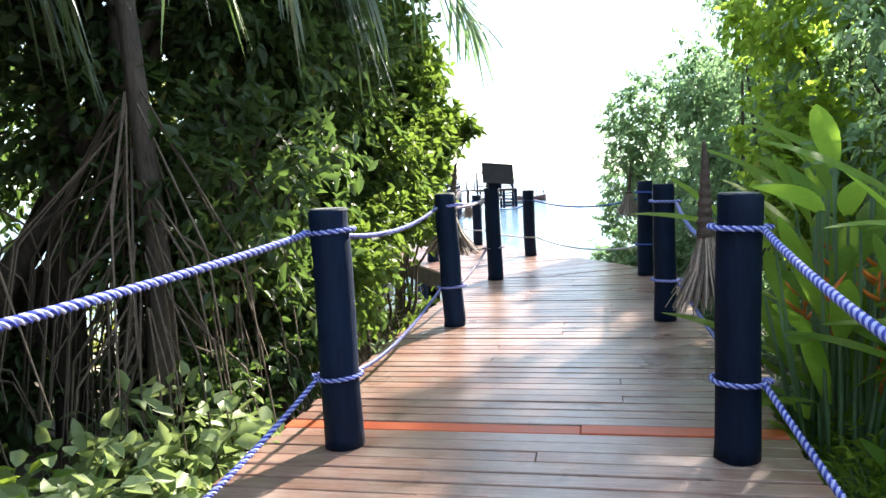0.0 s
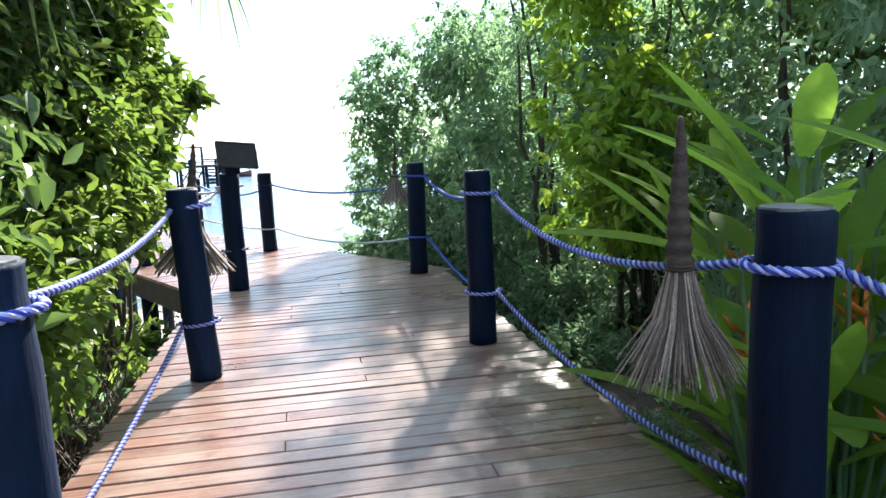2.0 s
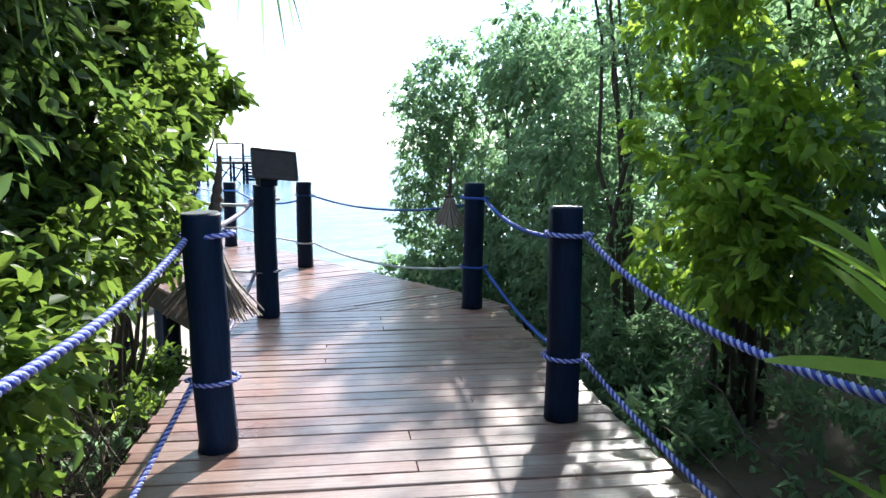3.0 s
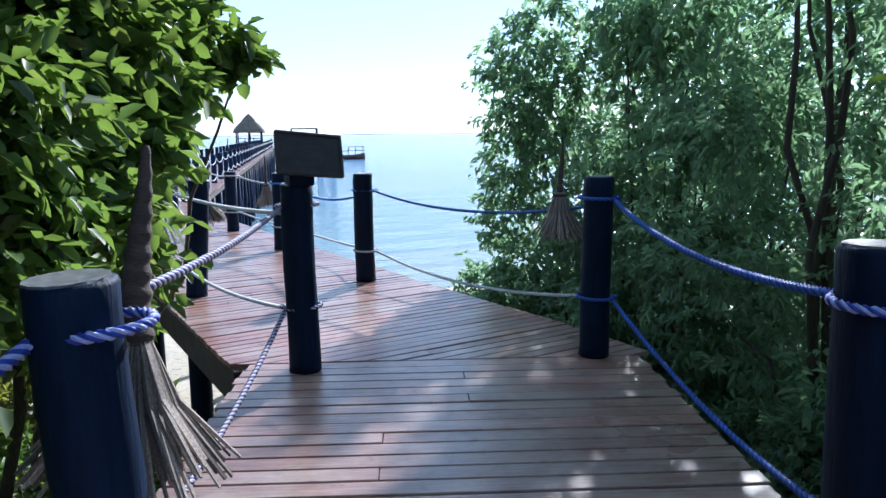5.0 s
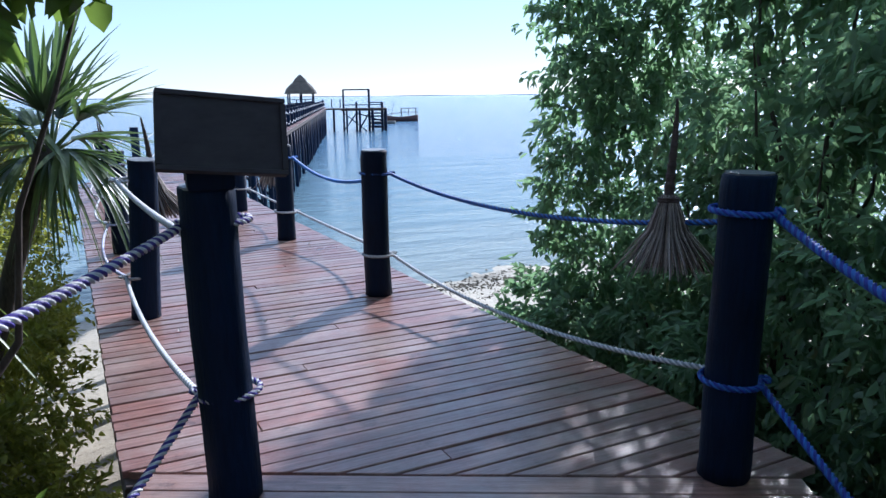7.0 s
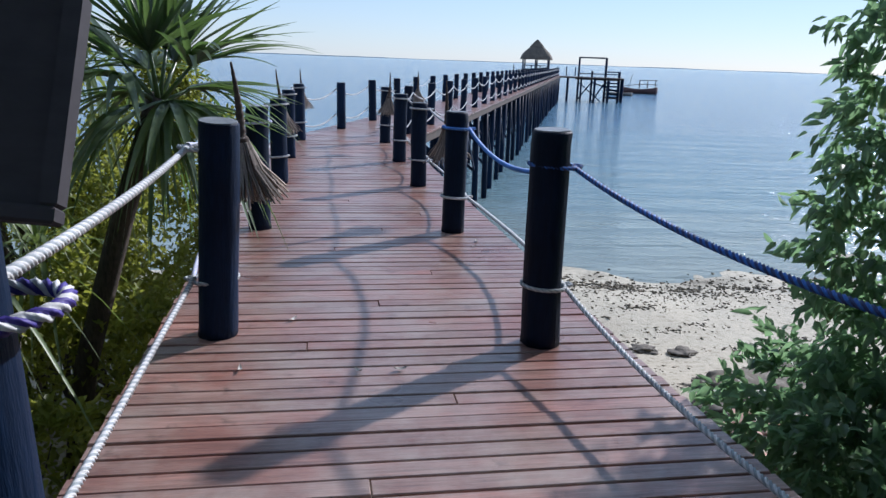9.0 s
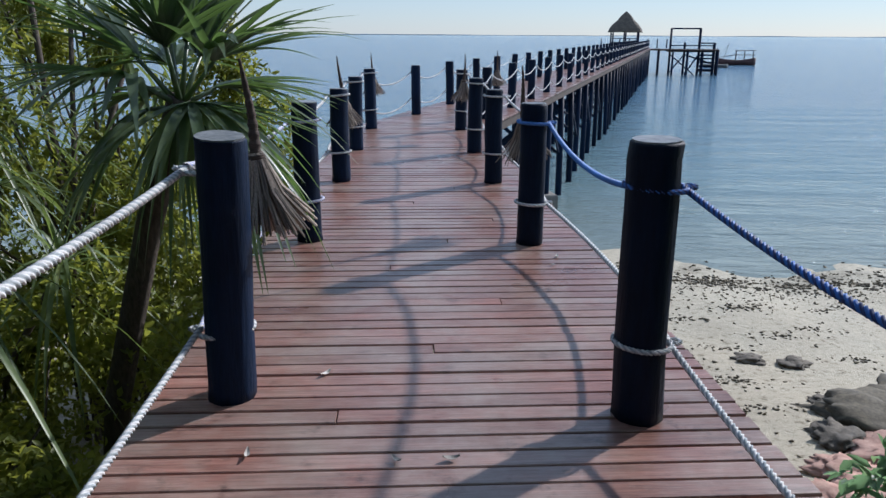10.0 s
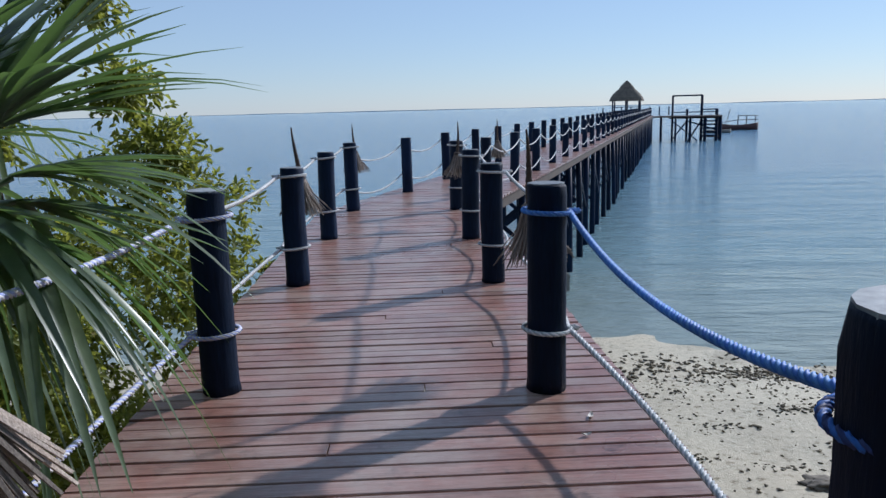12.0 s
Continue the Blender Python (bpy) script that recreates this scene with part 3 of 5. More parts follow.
# ---- posts ----
def post_mesh(seed, height, radius=0.098):
    """A hewn round post, a little uneven, with an eased top."""
    r0 = random.Random(seed)
    n, v, f = 16, [], []
    rings = [(0.0, 1.04), (0.05, 1.02), (0.3, 1.0), (0.55, 1.0), (0.8, 0.99), (0.94, 0.985), (0.990, 0.985), (1.0, 0.945)]
    flat = [1 + r0.uniform(-0.05, 0.025) for _ in range(n)]
    for k, s in rings:
        dx, dy = r0.uniform(-0.005, 0.005), r0.uniform(-0.005, 0.005)
        for i in range(n):
            a = 2 * math.pi * i / n
            r = radius * s * flat[i] * (1 + r0.uniform(-0.008, 0.008))
            v.append((r * math.cos(a) + dx, r * math.sin(a) + dy, k * height))
    for j in range(len(rings) - 1):
        f += [(j * n + i, j * n + (i + 1) % n, (j + 1) * n + (i + 1) % n, (j + 1) * n + i) for i in range(n)]
    f.append(tuple(reversed(range(n))))
    f.append(tuple((len(rings) - 1) * n + i for i in range(n)))
    return mesh_from("post", v, f, [M_POST], None, True)


def post_kind(seed, height, radius=0.098):
    ob = new("post", post_mesh(seed, height, radius))
    tagged(ob, "round blue-black painted timber post on the boardwalk", "post", "railing posts")
    n = 14
    rr = random.Random(seed + 50)
    v = [(radius * 0.90 * (1 + rr.uniform(-0.05, 0.03)) * math.cos(6.2832 * i / n), radius * 0.90 * math.sin(6.2832 * i / n), height + z) for z in (-0.002, 0.006) for i in range(n)]
    f = [tuple(range(n, 2 * n))] + [(i, (i + 1) % n, n + (i + 1) % n, n + i) for i in range(n)]
    part("cap", mesh_from("cap", v, f, [M_CAP]), ob, "worn grey cut top")
    return ob


# base points of the railing posts, left and right of the way
LEFT = [Vector(at(1.10, -0.87)), Vector((0.86, 4.09, 0)), Vector((2.09, 6.89, 0)), Vector((3.287, 9.67, 0)), Vector((2.98, 12.34, 0)), Vector((2.787, 14.78, 0)),
        Vector((2.625, 17.06, 0)), Vector((2.455, 19.21, 0)), Vector((2.35, 21.47, 0))]
RIGHT = [Vector(at(-0.95, 1.0)), Vector((2.58, 3.31, 0)), Vector((3.87, 6.32, 0)), Vector((5.10, 9.06, 0)), Vector((4.645, 12.26, 0)), Vector((4.40, 14.79, 0)),
         Vector((4.19, 17.08, 0)), Vector((4.00, 19.09, 0)), Vector((3.79, 21.42, 0))]
JET_L = [C0 + UC * (2.27 * (i + 1)) for i in range(37)]
JET_R = [C0 + UC * (2.27 * (i + 1) - 0.30) + VC * 1.42 for i in range(37)]
TALL, MID, SHORT, LOW, JET = 1.20, 1.10, 1.0, 0.93, 0.90


def put_posts():
    tall = [post_kind(s, TALL) for s in (1, 2)]
    middle = [post_kind(s, MID, 0.099) for s in (7, 8)]
    short = [post_kind(s, SHORT, 0.094) for s in (3, 4)]
    low = [post_kind(s, LOW, 0.092) for s in (9, 10)]
    jet = [post_kind(s, JET, 0.088) for s in (5, 6)]
    used = set()
    r0 = random.Random(3)
    lean = {("L", 3): (3.0, -1.8), ("L", 2): (0.5, -2.6), ("L", 1): (0.6, -0.6), ("R", 2): (-1.0, 0.8), ("R", 3): (0.4, 0.6), ("L", 4): (5.0, 3.4), ("R", 4): (1.6, -0.8), ("L", 5): (1.0, 0.3)}
    for side, row in (("L", LEFT), ("R", RIGHT)):
        for i, p in enumerate(row):
            kind = (tall if i < 4 else middle if i == 4 else short if i == 5 else low)[i % 2 if i != 4 else side == "R"]
            rx, ry = lean.get((side, i), (r0.uniform(-0.8, 0.8), r0.uniform(-0.8, 0.8)))
            m = Matrix.Translation(p) @ Euler((radians(rx), radians(ry), 0)).to_matrix().to_4x4() @ Matrix.Rotation(r0.uniform(0, 6), 4, "Z")
            if kind in used:
                copy_thing(kind, m)
            else:
                used.add(kind)
                kind.matrix_basis = m
    for row in (JET_L, JET_R):
        for i, p in enumerate(row):
            kind = jet[i % 2]
            m = Matrix.Translation(p) @ Euler((r0.uniform(-0.02, 0.02), r0.uniform(-0.02, 0.02), r0.uniform(0, 6))).to_matrix().to_4x4()
            if kind in used:
                copy_thing(kind, m)
            else:
                used.add(kind)
                kind.matrix_basis = m


# ---- ropes ----
def rope_mesh(pts, radius, pitch, mats, step=0.009, lobes=4, per=4):
    """A laid rope along a smooth line: its strands wind round each other."""
    p = np.array([tuple(q) for q in pts])
    seg = np.linalg.norm(np.diff(p, axis=0), axis=1)
    s = np.concatenate([[0], np.cumsum(seg)])
    n = max(3, int(s[-1] / step))
    q = np.linspace(0, s[-1], n)
    c = np.stack([np.interp(q, s, p[:, k]) for k in range(3)], 1)
    for _ in range(6):
        c[1:-1] = 0.25 * c[:-2] + 0.5 * c[1:-1] + 0.25 * c[2:]
    t = unit(np.gradient(c, axis=0))
    a = unit(np.cross(t, np.array([0.013, 0.021, 1.0])))
    b = np.cross(t, a)
    sides = lobes * per
    th = 2 * math.pi * np.arange(sides) / sides
    r = radius * (0.80 + 0.20 * np.cos(lobes * (th - math.pi / lobes)))
    phase = 2 * math.pi * q / pitch
    ang = th[None] + phase[:, None]
    v = c[:, None] + r[None, :, None] * (np.cos(ang)[..., None] * a[:, None] + np.sin(ang)[..., None] * b[:, None])
    i, k = np.meshgrid(np.arange(n - 1), np.arange(sides), indexing="ij")
    k2 = (k + 1) % sides
    f = np.stack([i * sides + k, i * sides + k2, (i + 1) * sides + k2, (i + 1) * sides + k], -1).reshape(-1, 4)
    me = bpy.data.meshes.new("rope")
    me.vertices.add(n * sides)
    me.vertices.foreach_set("co", v.astype(np.float32).reshape(-1))
    me.loops.add(f.size)
    me.loops.foreach_set("vertex_index", f.astype(np.int32).reshape(-1))
    me.polygons.add(len(f))
    me.polygons.foreach_set("loop_start", (np.arange(len(f)) * 4).astype(np.int32))
    me.polygons.foreach_set("loop_total", np.full(len(f), 4, dtype=np.int32))
    for m in mats:
        me.materials.append(m)
    me.polygons.foreach_set("material_index", ((k // per) % len(mats)).reshape(-1).astype(np.int32))
    me.update(calc_edges=True)
    me.polygons.foreach_set("use_smooth", [True] * len(f))
    return me


def sagging(a, b, sag, n=40, side=Vector((0, 0, 0))):
    a, b = Vector(a), Vector(b)
    return [a.lerp(b, i / n) - Vector((0, 0, 4 * sag * (i / n) * (1 - i / n))) + side * (4 * (i / n) * (1 - i / n)) for i in range(n + 1)]


def rope(a, b, za, zb, sag, mats, radius, out, label, step=0.009, loop=True, bow=0.0):
    """A rope from post a to post b on the outer side of both, with a turn round post b."""
    pa, pb = Vector(a) + out * 0.105 + Vector((0, 0, za)), Vector(b) + out * 0.105 + Vector((0, 0, zb))
    ob = new("rope", rope_mesh(sagging(pa, pb, sag, side=out * bow), radius, radius * 5.6, mats, step))
    tagged(ob, label, "rope", "railing ropes")
    if loop:
        start = math.atan2(out.y, out.x)
        turn = [Vector(b) + Vector((0.112 * math.cos(start + q), 0.112 * math.sin(start + q), zb + 0.018 * math.sin(q * 0.5) - 0.01)) for q in np.linspace(0.0, 6.6, 36)]
        part("knot", rope_mesh(turn, radius * 0.85, radius * 5.0, mats, 0.010), ob)
        hitch = [Vector(b) + out * 0.115 + Vector((0, 0, zb)) + Vector((0.026 * math.cos(q), 0.026 * math.sin(q), 0.012 * math.sin(2 * q))) + out * 0.012 for q in np.linspace(0, 6.3, 14)]
        part("knot", rope_mesh(hitch, radius * 0.8, radius * 5.0, mats, 0.012), ob)


def put_ropes():
    bw, pw, ww = [M_BLUE, M_PALEBLUE], [M_PURPLE, M_WHITE], [M_WHITE, M_GREYROPE]
    out_l, out_r = -V, V
    hi, lo = 1.09, 0.36
    L_BW = "blue and white twisted rope sagging between dark posts"
    for i in range(0, 2):
        rope(LEFT[i], LEFT[i + 1], hi if i else 1.02, hi, 0.11 if i else 0.03, bw, 0.017, out_l, L_BW)
        rope(LEFT[i], LEFT[i + 1], lo, lo, 0.24, bw, 0.015, out_l, L_BW, bow=0.10)
    rope(LEFT[2], LEFT[3], hi, 1.06, 0.05, pw, 0.017, out_l, "purple and white twisted rope between dark posts")
    rope(LEFT[2], LEFT[3], lo, 0.42, 0.17, pw, 0.016, out_l, "purple and white twisted rope between dark posts", bow=0.05)
    for i in range(0, 2):
        rope(RIGHT[i], RIGHT[i + 1], hi, 1.05, 0.22, bw, 0.017, out_r, L_BW)
        rope(RIGHT[i], RIGHT[i + 1], lo, lo, 0.22, bw, 0.016, out_r, L_BW, bow=0.10)
    sb = [M_SKYBLUE, M_BLUE]
    rope(RIGHT[2], RIGHT[3], 1.05, 1.06, 0.13, sb, 0.017, out_r, "bright blue twisted rope between dark posts")
    rope(RIGHT[2], RIGHT[3], lo, 0.40, 0.22, sb, 0.016, out_r, "bright blue twisted rope between dark posts", bow=0.10)
    rope(RIGHT[3], RIGHT[4], 1.02, 0.925, 0.13, [M_NAVY, M_SKYBLUE], 0.014, VB, "dark blue rope sagging above the water's edge")
    rope(RIGHT[3], RIGHT[4], 0.40, 0.31, 0.14, ww, 0.014, VB, "thin grey white rope along the deck edge")
    rope(RIGHT[4], RIGHT[5], 0.925, 0.87, 0.15, [M_SKYBLUE, M_AZURE], 0.016, VB, "bright blue rope sagging above the water's edge")
    rope(RIGHT[4], RIGHT[5], 0.31, 0.30, 0.07, ww, 0.015, VB, "white twisted rope along the deck edge", bow=0.12)
    rope(LEFT[3], LEFT[4], 1.02, 0.96, 0.03, ww, 0.0155, -VB, "white twisted rope between dark posts")
    rope(LEFT[3], LEFT[4], 0.42, 0.30, 0.05, ww, 0.0145, -VB, "white twisted rope between dark posts", bow=0.03)
    for i in range(4, 8):
        for z, sag in ((0.87, 0.05), (0.30, 0.06)):
            rope(LEFT[i], LEFT[i + 1], z + (0.10 if i == 4 and z > 0.5 else 0), z, sag, [M_WHITE, M_PALEBLUE] if i == 4 else ww, 0.014, -VB, "white twisted rope between dark posts", 0.009 if i < 6 else 0.014, bow=0.10 if z < 0.5 else 0.0)
            if i > 4:
                rope(RIGHT[i], RIGHT[i + 1], z, z, sag, ww, 0.013, VB, "white twisted rope between dark posts", 0.012, bow=0.10 if z < 0.5 else 0.0)
    for row, out in ((JET_L, -VC), (JET_R, VC)):
        first = LEFT[8] if row is JET_L else RIGHT[8]
        ends = [first] + row
        for i in range(len(ends) - 1):
            for z, sag in ((0.78, 0.16), (0.30, 0.16)):
                near = i < 5
                ob = new("rope", rope_mesh(sagging(ends[i] + out * 0.10 + Vector((0, 0, z)), ends[i + 1] + out * 0.10 + Vector((0, 0, z)), sag, 14), 0.014, 0.08, ww, 0.02 if near else 0.2, 4 if near else 2, 3))
                tagged(ob, "white rope between jetty posts", "rope", "railing ropes")


# ---- broom-like hangings on the ropes ----
def hanging(seed, handle=0.46, skirt=0.37, spread=0.20, girth=1.0, strip=1.0):
    r0 = random.Random(seed)
    ob = new("straw_hanging")
    tagged(ob, "dry straw broom hanging with a wrapped dark handle", "straw broom", "straw brooms on the ropes")
    b = Build()
    rows = []
    for i in range(60):
        k = i / 59
        r = girth * (0.034 * (1 - k) ** 0.8 + 0.008) * (1 + 0.10 * math.sin(k * 60))
        rows.append(((0.010 * math.sin(3 * k), 0.006 * math.sin(5 * k), handle * k), r))
    b.tube([p for p, _ in rows], [r for _, r in rows], 12)
    part("handle", b.mesh("handle", M_WRAP, True), ob, "dark spiral-wrapped handle")
    b = Build()
    for i in range(210):
        a, q = r0.uniform(0, 6.2832), r0.random() ** 0.55
        top = Vector((0.03 * q * math.cos(a), 0.03 * q * math.sin(a), 0.02))
        L = skirt * r0.uniform(0.82, 1.08)
        sp = spread * q * r0.uniform(0.85, 1.15)
        mid = Vector((sp * 0.42 * math.cos(a), sp * 0.42 * math.sin(a), -L * 0.5))
        end = Vector((sp * math.cos(a + r0.uniform(-0.1, 0.1)), sp * math.sin(a), -L))
        b.tube([top, mid, end], [0.0035 * strip, 0.0045 * strip, 0.0025 * strip], 4)
    tagged(part("skirt", b.mesh("skirt", M_STRAW), ob, "fan of dry palm midribs"), kind="stuff")
    b = Build()
    ring = [Vector((0.040 * math.cos(q), 0.040 * math.sin(q), -0.012 + 0.010 * q / 6.3)) for q in np.linspace(0, 12.6, 40)]
    b.tube(ring, 0.007, 6)
    part("binding", b.mesh("binding", M_WRAP, True), ob)
    return ob


def put_hangings():
    one, two = hanging(1), hanging(2, 0.50, 0.34, 0.27, 1.1, 1.9)
    small = hanging(3, 0.42, 0.30, 0.20, 0.55)
    # tied to the rope beside a post: place, tilt and turn
    one.matrix_basis = pose(2.69, 3.73, 0.99, 0, -2, 20)
    two.matrix_basis = pose(2.17, 7.16, 0.98, 4, 9, 70)
    two["label"] = "dry straw broom tied to the rope beside a post"
    small.matrix_basis = pose(5.10, 9.48, 1.05, -3, 4, 0)
    wide = hanging(4, 0.46, 0.36, 0.22, 0.7, 2.0)
    wide["label"] = "pale dry straw broom fanned out beside a post"
    wide.matrix_basis = pose(3.10, 12.50, 0.98, 0, -6, 0) @ Matrix.Diagonal((0.84, 0.84, 0.84, 1))
    for x, y, z, tx, ty, s in ((2.61, 17.42, 0.82, 4, 5, 1.0), (4.36, 15.35, 0.82, 3, -6, 1.0), (2.34, 21.9, 0.78, 2, 3, 0.95),
                               (3.84, 20.2, 0.83, 3, 3, 0.9), (4.42, 23.9, 0.80, 2, -3, 0.9)):
        copy_thing(small, pose(x, y, z, tx, ty, x * 90) @ Matrix.Diagonal((s, s, s, 1)))


def put_sign():
    ob = new("sign_board")
    tagged(ob, "dark brown wooden sign board fixed on a post top", "sign")
    m = Matrix.Translation((3.306, 9.475, 1.376)) @ Matrix((( VB.x, -VB.y, 0, 0), (VB.y, VB.x, 0, 0), (0, 0, 1, 0), (0, 0, 0, 1))) @ Euler((radians(-20), radians(5.5), 0)).to_matrix().to_4x4()
    part("panel", Build().box(m, 0.40, 0.022, 0.256, 0.004).mesh("panel", M_SIGN), ob)
    for z in (-0.124, 0.124):
        part("edge_strip", Build().box(m @ Matrix.Translation((0, -0.004, z)), 0.412, 0.034, 0.018, 0.003).mesh("edge_strip", M_SIGN), ob)
    for x in (-0.198, 0.198):
        part("edge_strip", Build().box(m @ Matrix.Translation((x, -0.004, 0)), 0.018, 0.033, 0.230, 0.003).mesh("edge_strip", M_SIGN), ob)
    part("bracket", Build().box(Matrix.Translation((3.262, 9.56, 1.235)), 0.15, 0.13, 0.09, 0.008).mesh("bracket", M_POST), ob)


# ---- jetty piles, hut, landing frame, boat ----
def put_jetty_piles():
    frame_ob = new("jetty_piles")
    tagged(frame_ob, "dark timber piles with cross braces under the long jetty", "jetty piles", kind="structure")
    r0 = random.Random(12)
    s, i = 4.2, 0
    while s < 84:
        for off in (-0.20, 1.58):
            p = C0 + UC * s + VC * off
            g = min(ground_height(p.x, p.y), -3.1) - 0.4
            lx, ly = r0.uniform(-0.12, 0.12), r0.uniform(-0.12, 0.12)
            part("pile", Build().tube([(p.x, p.y, -0.21), (p.x + lx / 2, p.y + ly / 2, -1.6), (p.x + lx, p.y + ly, g)], [0.085, 0.09, 0.10], 8, 0.05, r0).mesh("pile", M_POST, True), frame_ob)
            if i < 3:
                part("footing", Build().box(pose(p.x + lx, p.y + ly, -2.98, 0, 0, 15), 0.55, 0.55, 0.62, 0.03).mesh("footing", M_CONC), frame_ob, "square concrete footing")
        a, b = C0 + UC * s + VC * -0.2, C0 + UC * s + VC * 1.58
        part("cross_beam", Build().beam((a.x, a.y, -0.27), (b.x, b.y, -0.27), 0.09, 0.13).mesh("cross_beam", M_POST), frame_ob)
        part("brace", Build().beam((a.x, a.y, -0.45), (b.x, b.y, -1.9), 0.05, 0.09).mesh("brace", M_POST), frame_ob)
        part("brace", Build().beam((a.x, a.y, -1.9), (b.x, b.y, -0.45), 0.05, 0.09).mesh("brace", M_POST), frame_ob)
        if i % 2 == 0 and s < 84:
            for off in (-0.20, 1.58):
                q, r = C0 + UC * s + VC * off, C0 + UC * (s + 2.1) + VC * off
                part("brace", Build().beam((q.x, q.y, -0.4), (r.x, r.y, -1.9), 0.05, 0.09).mesh("brace", M_POST), frame_ob)
        s += 2.1
        i += 1


def put_hut():
    hut = new("thatched_hut")
    tagged(hut, "open square hut with a grey thatched pyramid roof", "hut")
    c = Vector((22.43, 104.5, 0.12))
    r0 = random.Random(9)
    turn = Matrix.Translation(c) @ Matrix.Rotation(math.atan2(VC.y, VC.x), 4, "Z")
    # two tiers of thatch with ragged eaves
    for name, w, z0, z1, top in (("roof", 2.05, 1.75, 3.2, 0.85), ("roof", 1.02, 2.9, 4.1, 0.05)):
        v, f, n = [], [], 48
        for k in range(5):
            q = k / 4
            for i in range(n):
                a = 2 * math.pi * (i + 0.5) / n
                m = max(abs(math.cos(a)), abs(math.sin(a)))
                half = (w + (top - w) * q ** 1.45) / m ** 0.7
                rag = r0.uniform(-0.10, 0.06) if k == 0 else r0.uniform(-0.03, 0.03)
                v.append(turn @ Vector((half * math.cos(a), half * math.sin(a), z0 + (z1 - z0) * q ** 0.9 + rag)))
        for k in range(4):
            f += [(k * n + i, k * n + (i + 1) % n, (k + 1) * n + (i + 1) % n, (k + 1) * n + i) for i in range(n)]
        f += [tuple(4 * n + i for i in range(n)), tuple(reversed(range(n)))]
        part(name, mesh_from("roof", v, f, [M_THATCH]), hut, "ragged grey thatch")
    for x in (-1.55, 0.0, 1.55):
        for y in (-1.55, 1.55):
            p = turn @ Vector((x, y, 0))
            part("pole", Build().tube([(p.x, p.y, -0.3), (p.x, p.y, c.z + 2.1)], 0.09, 8).mesh("pole", M_POST, True), hut)
    for x0, y0, x1, y1 in ((-1.55, -1.55, 1.55, -1.55), (-1.55, 1.55, 1.55, 1.55), (-1.55, -1.55, -1.55, 1.55)):
        for z in (0.5, 0.95):
            part("rail", Build().beam(turn @ Vector((x0, y0, z)), turn @ Vector((x1, y1, z)), 0.07, 0.07).mesh("rail", M_POST), hut)
    head = new("jetty_head")
    tagged(head, "dark timber platform at the jetty's far end", "platform", kind="structure")
    part("platform", Build().box(turn @ Matrix.Translation((4.0, 1.2, -0.32)), 14.0, 5.2, 0.16, 0.02).mesh("platform", M_BEAM), head)
    for x in np.arange(-2.7, 11.0, 1.7):
        for y in (-1.1, 1.2, 3.5):
            p = turn @ Vector((float(x), y, 0))
            part("pile", Build().tube([(p.x, p.y, -0.1), (p.x, p.y, -6.0)], 0.11, 8).mesh("pile", M_POST, True), head)
    for x in np.arange(-2.7, 6.0, 1.1):
        p = turn @ Vector((float(x), -1.3, 0))
        part("post", Build().tube([(p.x, p.y, 0.0), (p.x, p.y, 1.05)], 0.07, 8).mesh("head_post", M_POST, True), head)

    gate = new("landing_frame")
    tagged(gate, "tall dark timber frame over the landing stage", "landing frame")
    d = Matrix.Translation((29.33, 102.85, -0.45)) @ Matrix.Rotation(math.radians(-14.5), 4, "Z")

    def pole(x, y, z0, z1, r=0.125):
        part("pole", Build().tube([d @ Vector((x, y, z0)), d @ Vector((x, y, z1))], r, 8).mesh("pole", M_POST, True), gate)

    def bar(a, b, w=0.11):
        part("bar", Build().beam(d @ Vector(a), d @ Vector(b), w, w).mesh("bar", M_POST), gate)
    for x in (-1.68, 1.68):
        for y in (0, 2.2):
            pole(x, y, -5.5, 2.75)
        bar((x, 0, 2.7), (x, 2.2, 2.7))
    for y in (0, 2.2):
        bar((-1.68, y, 2.72), (1.68, y, 2.72), 0.16)
        bar((-1.68, y, 0.15), (3.4, y, 0.15), 0.16)
        bar((-1.68, y, 0.75), (3.4, y, 0.75), 0.09)
        bar((-1.68, y, -0.3), (1.68, y, -3.0), 0.09)
        bar((0.0, y, -0.3), (3.4, y, -1.4), 0.12)
        for z in (1.05, -0.35, -0.75, -1.2, -1.65, -2.1):
            bar((1.68, y, z), (3.4, y, z), 0.12)
        bar((0.0, y, -3.0), (1.68, y, -0.3), 0.10)
        bar((-1.68, y, -2.6), (0.0, y, -0.3), 0.10)
    for x in (0.0, 3.4):
        pole(x, 0, -5.5, 1.1)
        pole(x, 2.2, -5.5, 1.1)
    part("platform", Build().box(d @ Matrix.Translation((0.7, 1.1, 0.05)), 5.6, 2.6, 0.10, 0.01).mesh("platform", M_BEAM), gate)
    part("platform", Build().box(d @ Matrix.Translation((2.7, 1.1, -2.2)), 1.9, 2.4, 0.10, 0.01).mesh("platform", M_BEAM), gate)


